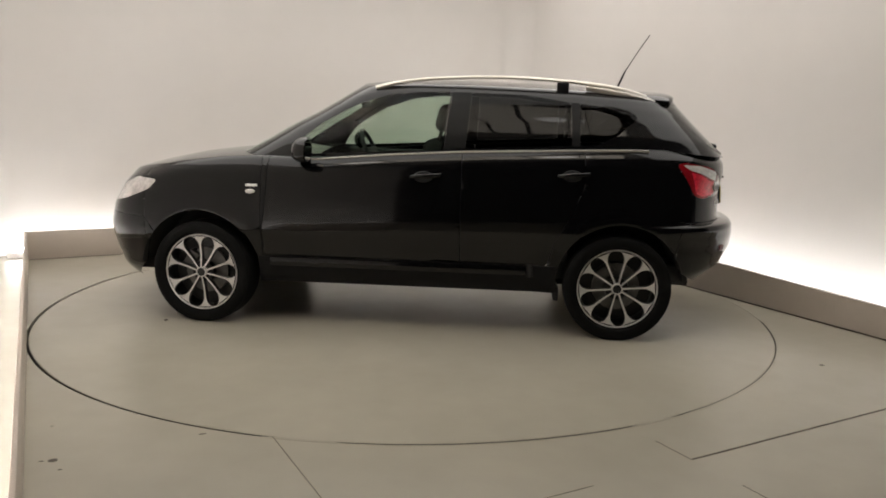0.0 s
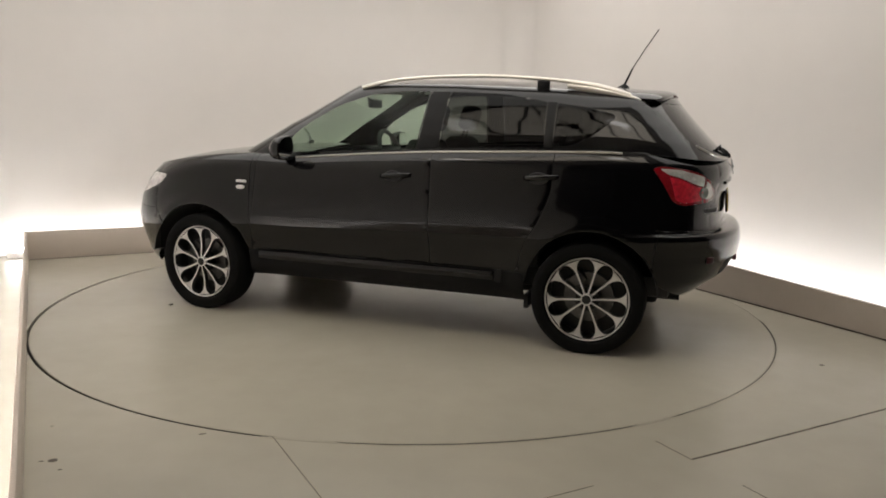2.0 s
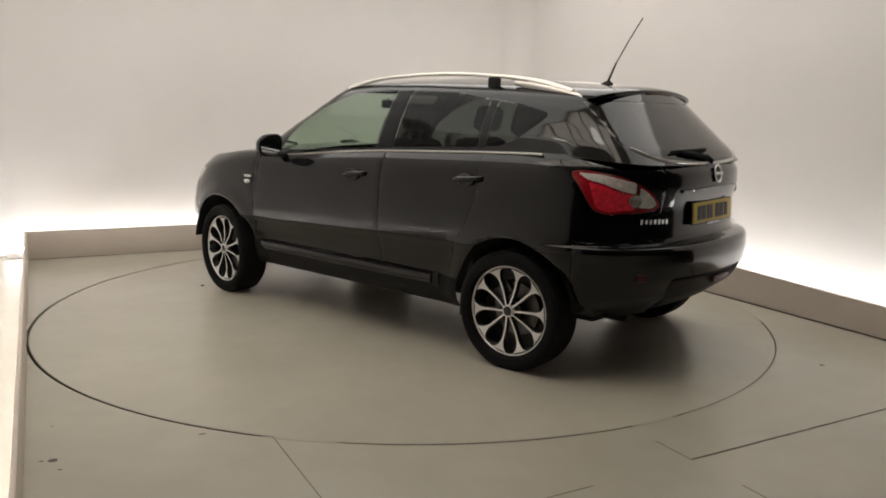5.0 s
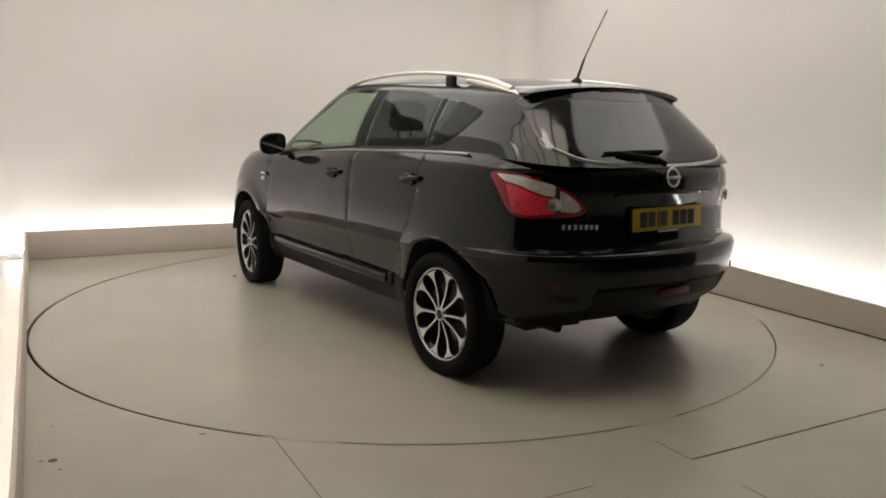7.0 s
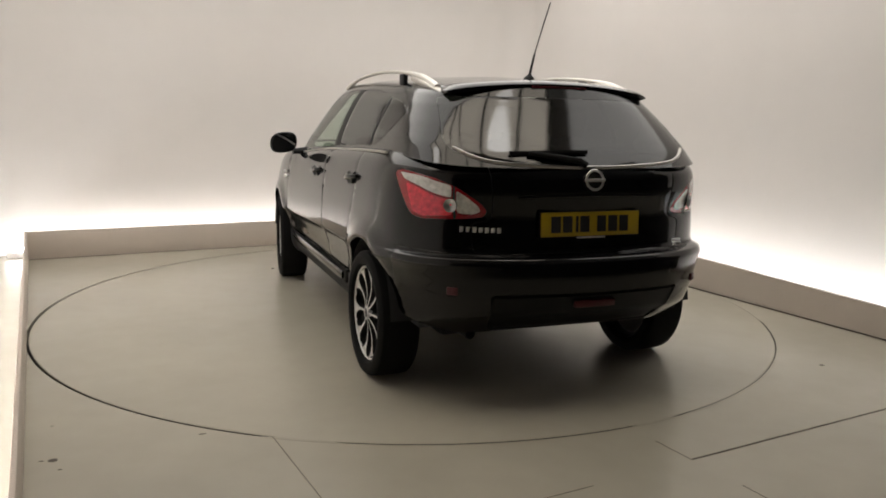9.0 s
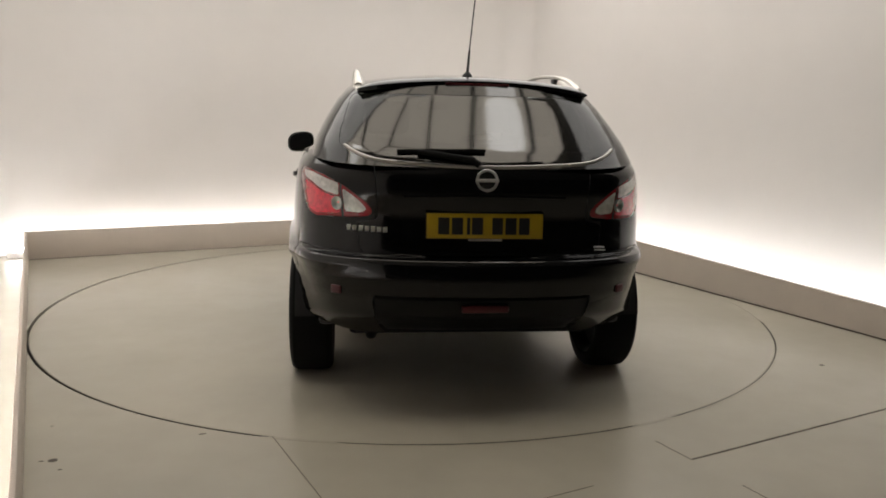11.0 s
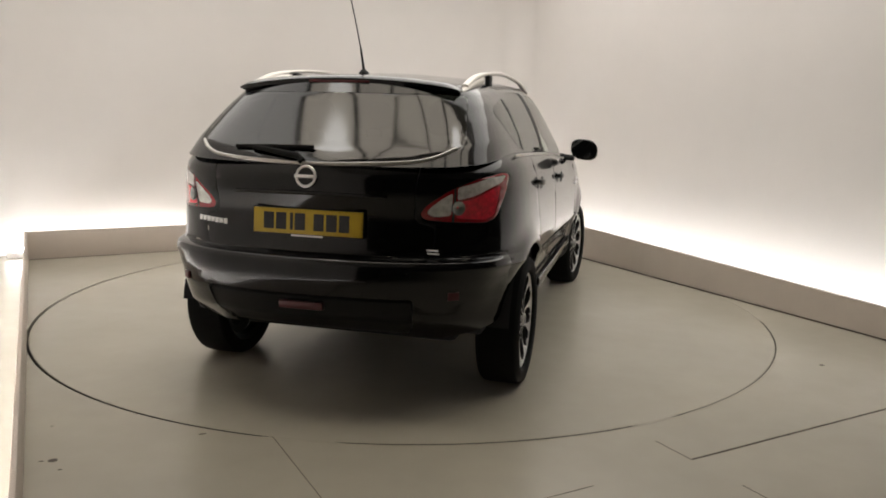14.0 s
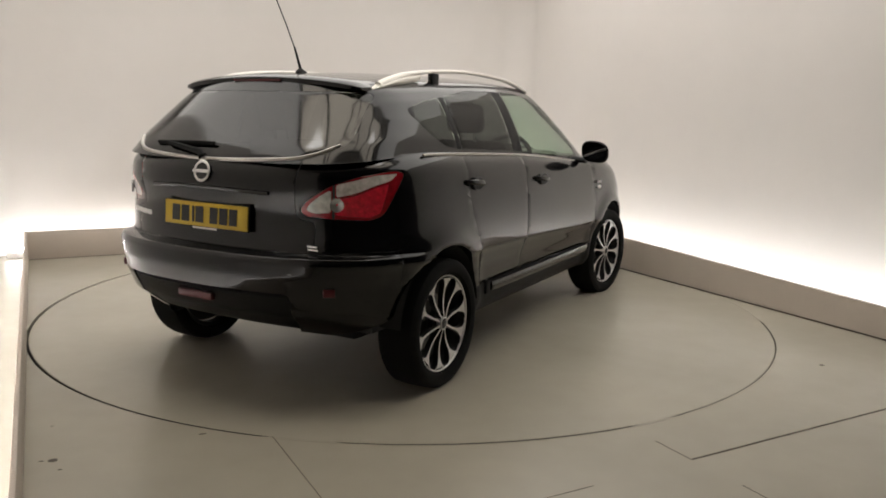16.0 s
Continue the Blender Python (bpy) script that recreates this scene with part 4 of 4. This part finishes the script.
    # front wings' small badges
    for s in (1, -1):
        plain_bar("wing_badge", car, M_CHROME, (0.962, s * 0.889, 0.884), (0.075, 0.005, 0.016), 0, "small chrome wing badge")
        part("wing_oval", loft([[(0.972 + 0.030 * q * math.cos(a), s * y, 0.845 + 0.014 * q * math.sin(a)) for a in (2 * math.pi * k / 16 for k in range(16))] for y, q in ((0.882, 1.0), (0.891, 1.0), (0.894, 0.8))]), M_CHROME, car, "small oval chrome wing badge")
    # wipers at the foot of the windscreen
    for y in (0.35, -0.30):
        part("front_wiper", tube([(1.08, y, 1.095), (1.00, y + 0.16, 1.118), (0.94, y + 0.32, 1.115)], 0.009, 6), M_PLASTIC, car)
    # door bottom mouldings
    for s in (1, -1):
        part("sill_moulding", loft([[(x, s * (y - 0.006 + 0.007 * math.cos(a)), 0.405 + 0.026 * math.sin(a)) for a in (2 * math.pi * k / 10 for k in range(10))] for x, y in ((0.86, 0.858), (0.80, 0.866), (0.0, 0.869), (-0.70, 0.867), (-0.745, 0.862))]), M_PAINT, car, smooth=0.9)
        part("moulding_gap", boxed(-0.792, -0.752, s * 0.838 - 0.012, s * 0.838 + 0.012, 0.365, 0.445, None, 0.006), M_UNDER, car)
        # waist seals along the side glass, bright to stand for the shoulder's highlight
        pts = [(x, s * 0.815, float(z_belt(x)) - 0.012) for x in np.linspace(0.60, -1.45, 36)]
        part("waist_highlight", tube(pts, 0.007, 8), M_HIGHLIGHT, car, "thin waist seal made bright to stand for the shoulder highlight")
        # mud guard behind the rear wheel
        part("mud_guard", boxed(-0.955, -0.925, s * 0.72 - 0.09, s * 0.72 + 0.09, 0.215, 0.30, None, 0.008), M_UNDER, car)


def seat(parent, x, y, wide, headrests):
    """A car seat with cushion, backrest and head restraints."""
    body = part("seat", boxed(x - 0.02, x + 0.50, y - wide / 2, y + wide / 2, 0.46, 0.62, pose(0, 0, 0), 0.05, 3), M_SEAT, parent, "black cloth seat")
    lean = Matrix.Translation((x, y, 0.58)) @ Matrix.Rotation(radians(-16), 4, "Y")
    part("backrest", boxed(-0.07, 0.07, -wide / 2 + 0.01, wide / 2 - 0.01, 0.0, 0.62, lean, 0.05, 3), M_SEAT, body)
    for dy in headrests:
        part("headrest", boxed(-0.055, 0.05, dy - 0.125, dy + 0.125, 0.68, 0.86, lean, 0.045, 3), M_SEAT, body)
        for k in (-0.05, 0.05):
            part("headrest_post", boxed(-0.008, 0.008, dy + k - 0.006, dy + k + 0.006, 0.58, 0.72, lean), M_STEEL, body)


def build_cabin():
    part("cabin_floor", boxed(-1.75, 1.15, -0.74, 0.74, 0.34, 0.46, None, 0.02), M_TRIM, car)
    seat(car, 0.02, -0.37, 0.52, (0.0,))
    seat(car, 0.02, 0.37, 0.52, (0.0,))
    seat(car, -0.86, 0.0, 1.30, (-0.40, 0.40))
    part("parcel_shelf", boxed(-1.75, -1.12, -0.62, 0.62, 1.03, 1.06, None, 0.01), M_TRIM, car)
    dash = part("dashboard", loft([[(x, y, z) for x, z in ((1.05, 0.60), (1.05, 1.03), (0.86, 1.062), (0.70, 1.045), (0.60, 0.99), (0.58, 0.86), (0.70, 0.60))] for y in (-0.70, -0.3, 0.3, 0.70)]), M_TRIM, car)
    part("dial_hood", boxed(0.55, 0.72, -0.50, -0.24, 1.01, 1.085, None, 0.03, 3), M_TRIM, dash)
    bm = bmesh.new()
    n, k, R, r = 32, 8, 0.182, 0.016
    tilt = pose(0.43, -0.37, 1.035, 0, -66, 0)
    rings = [[bm.verts.new(tilt @ Vector(((R + r * math.cos(2 * math.pi * j / k)) * math.cos(2 * math.pi * i / n), (R + r * math.cos(2 * math.pi * j / k)) * math.sin(2 * math.pi * i / n), r * math.sin(2 * math.pi * j / k)))) for j in range(k)] for i in range(n)]
    for i in range(n):
        for j in range(k):
            bm.faces.new((rings[i][j], rings[i][(j + 1) % k], rings[(i + 1) % n][(j + 1) % k], rings[(i + 1) % n][j]))
    bmesh.ops.recalc_face_normals(bm, faces=bm.faces)
    wheel = part("steering_wheel", bm, M_TRIM, car, "black steering wheel")
    part("wheel_spokes", boxed(-0.03, 0.05, -0.175, 0.175, -0.02, 0.012, tilt, 0.008), M_TRIM, wheel)
    part("steering_column", boxed(-0.03, 0.03, -0.03, 0.03, -0.30, 0.0, tilt, 0.01), M_TRIM, wheel)
    part("inner_mirror", boxed(0.40, 0.425, -0.11, 0.11, 1.375, 1.435, None, 0.012), M_TRIM, car)
    part("mirror_stalk", tube([(0.42, 0, 1.42), (0.47, 0, 1.445)], 0.01, 6), M_TRIM, car)
    for s in (1, -1):
        part("door_lining", boxed(-1.0, 0.85, s * 0.755 - 0.03, s * 0.755 + 0.03, 0.46, 1.055, None, 0.02), M_TRIM, car)


build_rails()
build_aerial()
build_spoiler()
build_mirrors()
build_handles()
build_rear_details()
build_cabin()


# ---- marks on the floor ----
def build_marks():
    for x, y, r, e in ((-1.36, -2.60, 0.019, 0.9), (-1.40, -2.61, 0.012, 0.4), (-0.86, -2.34, 0.017, 0.4), (-1.30, -2.68, 0.008, 0.7), (2.33, -1.32, 0.018, 0.7), (-1.51, -2.27, 0.007, 0.6)):
        bm = bmesh.new()
        n = 14
        rim = [bm.verts.new((r * (1 + 0.35 * noise.noise((x * 9 + math.cos(a), y * 9 + math.sin(a), 0))) * math.cos(a), r * e * (1 + 0.4 * noise.noise((x * 7, math.cos(a) * 2, math.sin(a) * 2))) * math.sin(a), 0.0004)) for a in (2 * math.pi * k / n for k in range(n))]
        top = bm.verts.new((0, 0, 0.0025))
        for k in range(n):
            bm.faces.new((rim[k], rim[(k + 1) % n], top))
        ob = link_mesh("dirt_crumb", bm, M_DIRT)
        ob.matrix_basis = pose(x, y, 0.0, 0, 0, 20)
        tagged(ob, "small dark crumb of dirt on the floor", "dirt")


build_marks()


def build_table_crumb():
    bm = bmesh.new()
    bmesh.ops.create_icosphere(bm, subdivisions=2, radius=0.011)
    for v in bm.verts:
        v.co *= 1 + 0.35 * noise.noise(v.co * 120)
        v.co = Vector((v.co.x * 1.3, v.co.y, max(0.0, v.co.z * 0.5 + 0.003)))
    return tagged(link_mesh("dirt_crumb", bm, M_DIRT), "small dark crumb of dirt on the turntable", "dirt")


table_crumb = build_table_crumb()


# ---- what turns ----
SPEED, START = -7.153, 173.03
OFF_X, OFF_Y = -0.052, -0.167


# the drive runs a little unevenly
unevenness = smooth_curve([(0, -0.1), (4, -0.08), (6.5, 0.2), (9, 0.24), (12, 0.0), (14, -0.13), (16, -0.15)], 0.06)


def motions():
    rows, disc = [], []
    for i in range(33):
        t = i * 0.5
        a = START + SPEED * t + float(unevenness(t))
        c, s = math.cos(radians(a)), math.sin(radians(a))
        rows.append((t, pose(OFF_X * c - OFF_Y * s, OFF_X * s + OFF_Y * c, 0.0, 0, 0, a)))
        disc.append((t, pose(0, 0, 0, 0, 0, a)))
    walk(car, rows)
    walk(turntable, disc)
    walk(table_crumb, [(t, m @ pose(1.478, 0.746, 0, 0, 0, 40)) for t, m in disc])


motions()
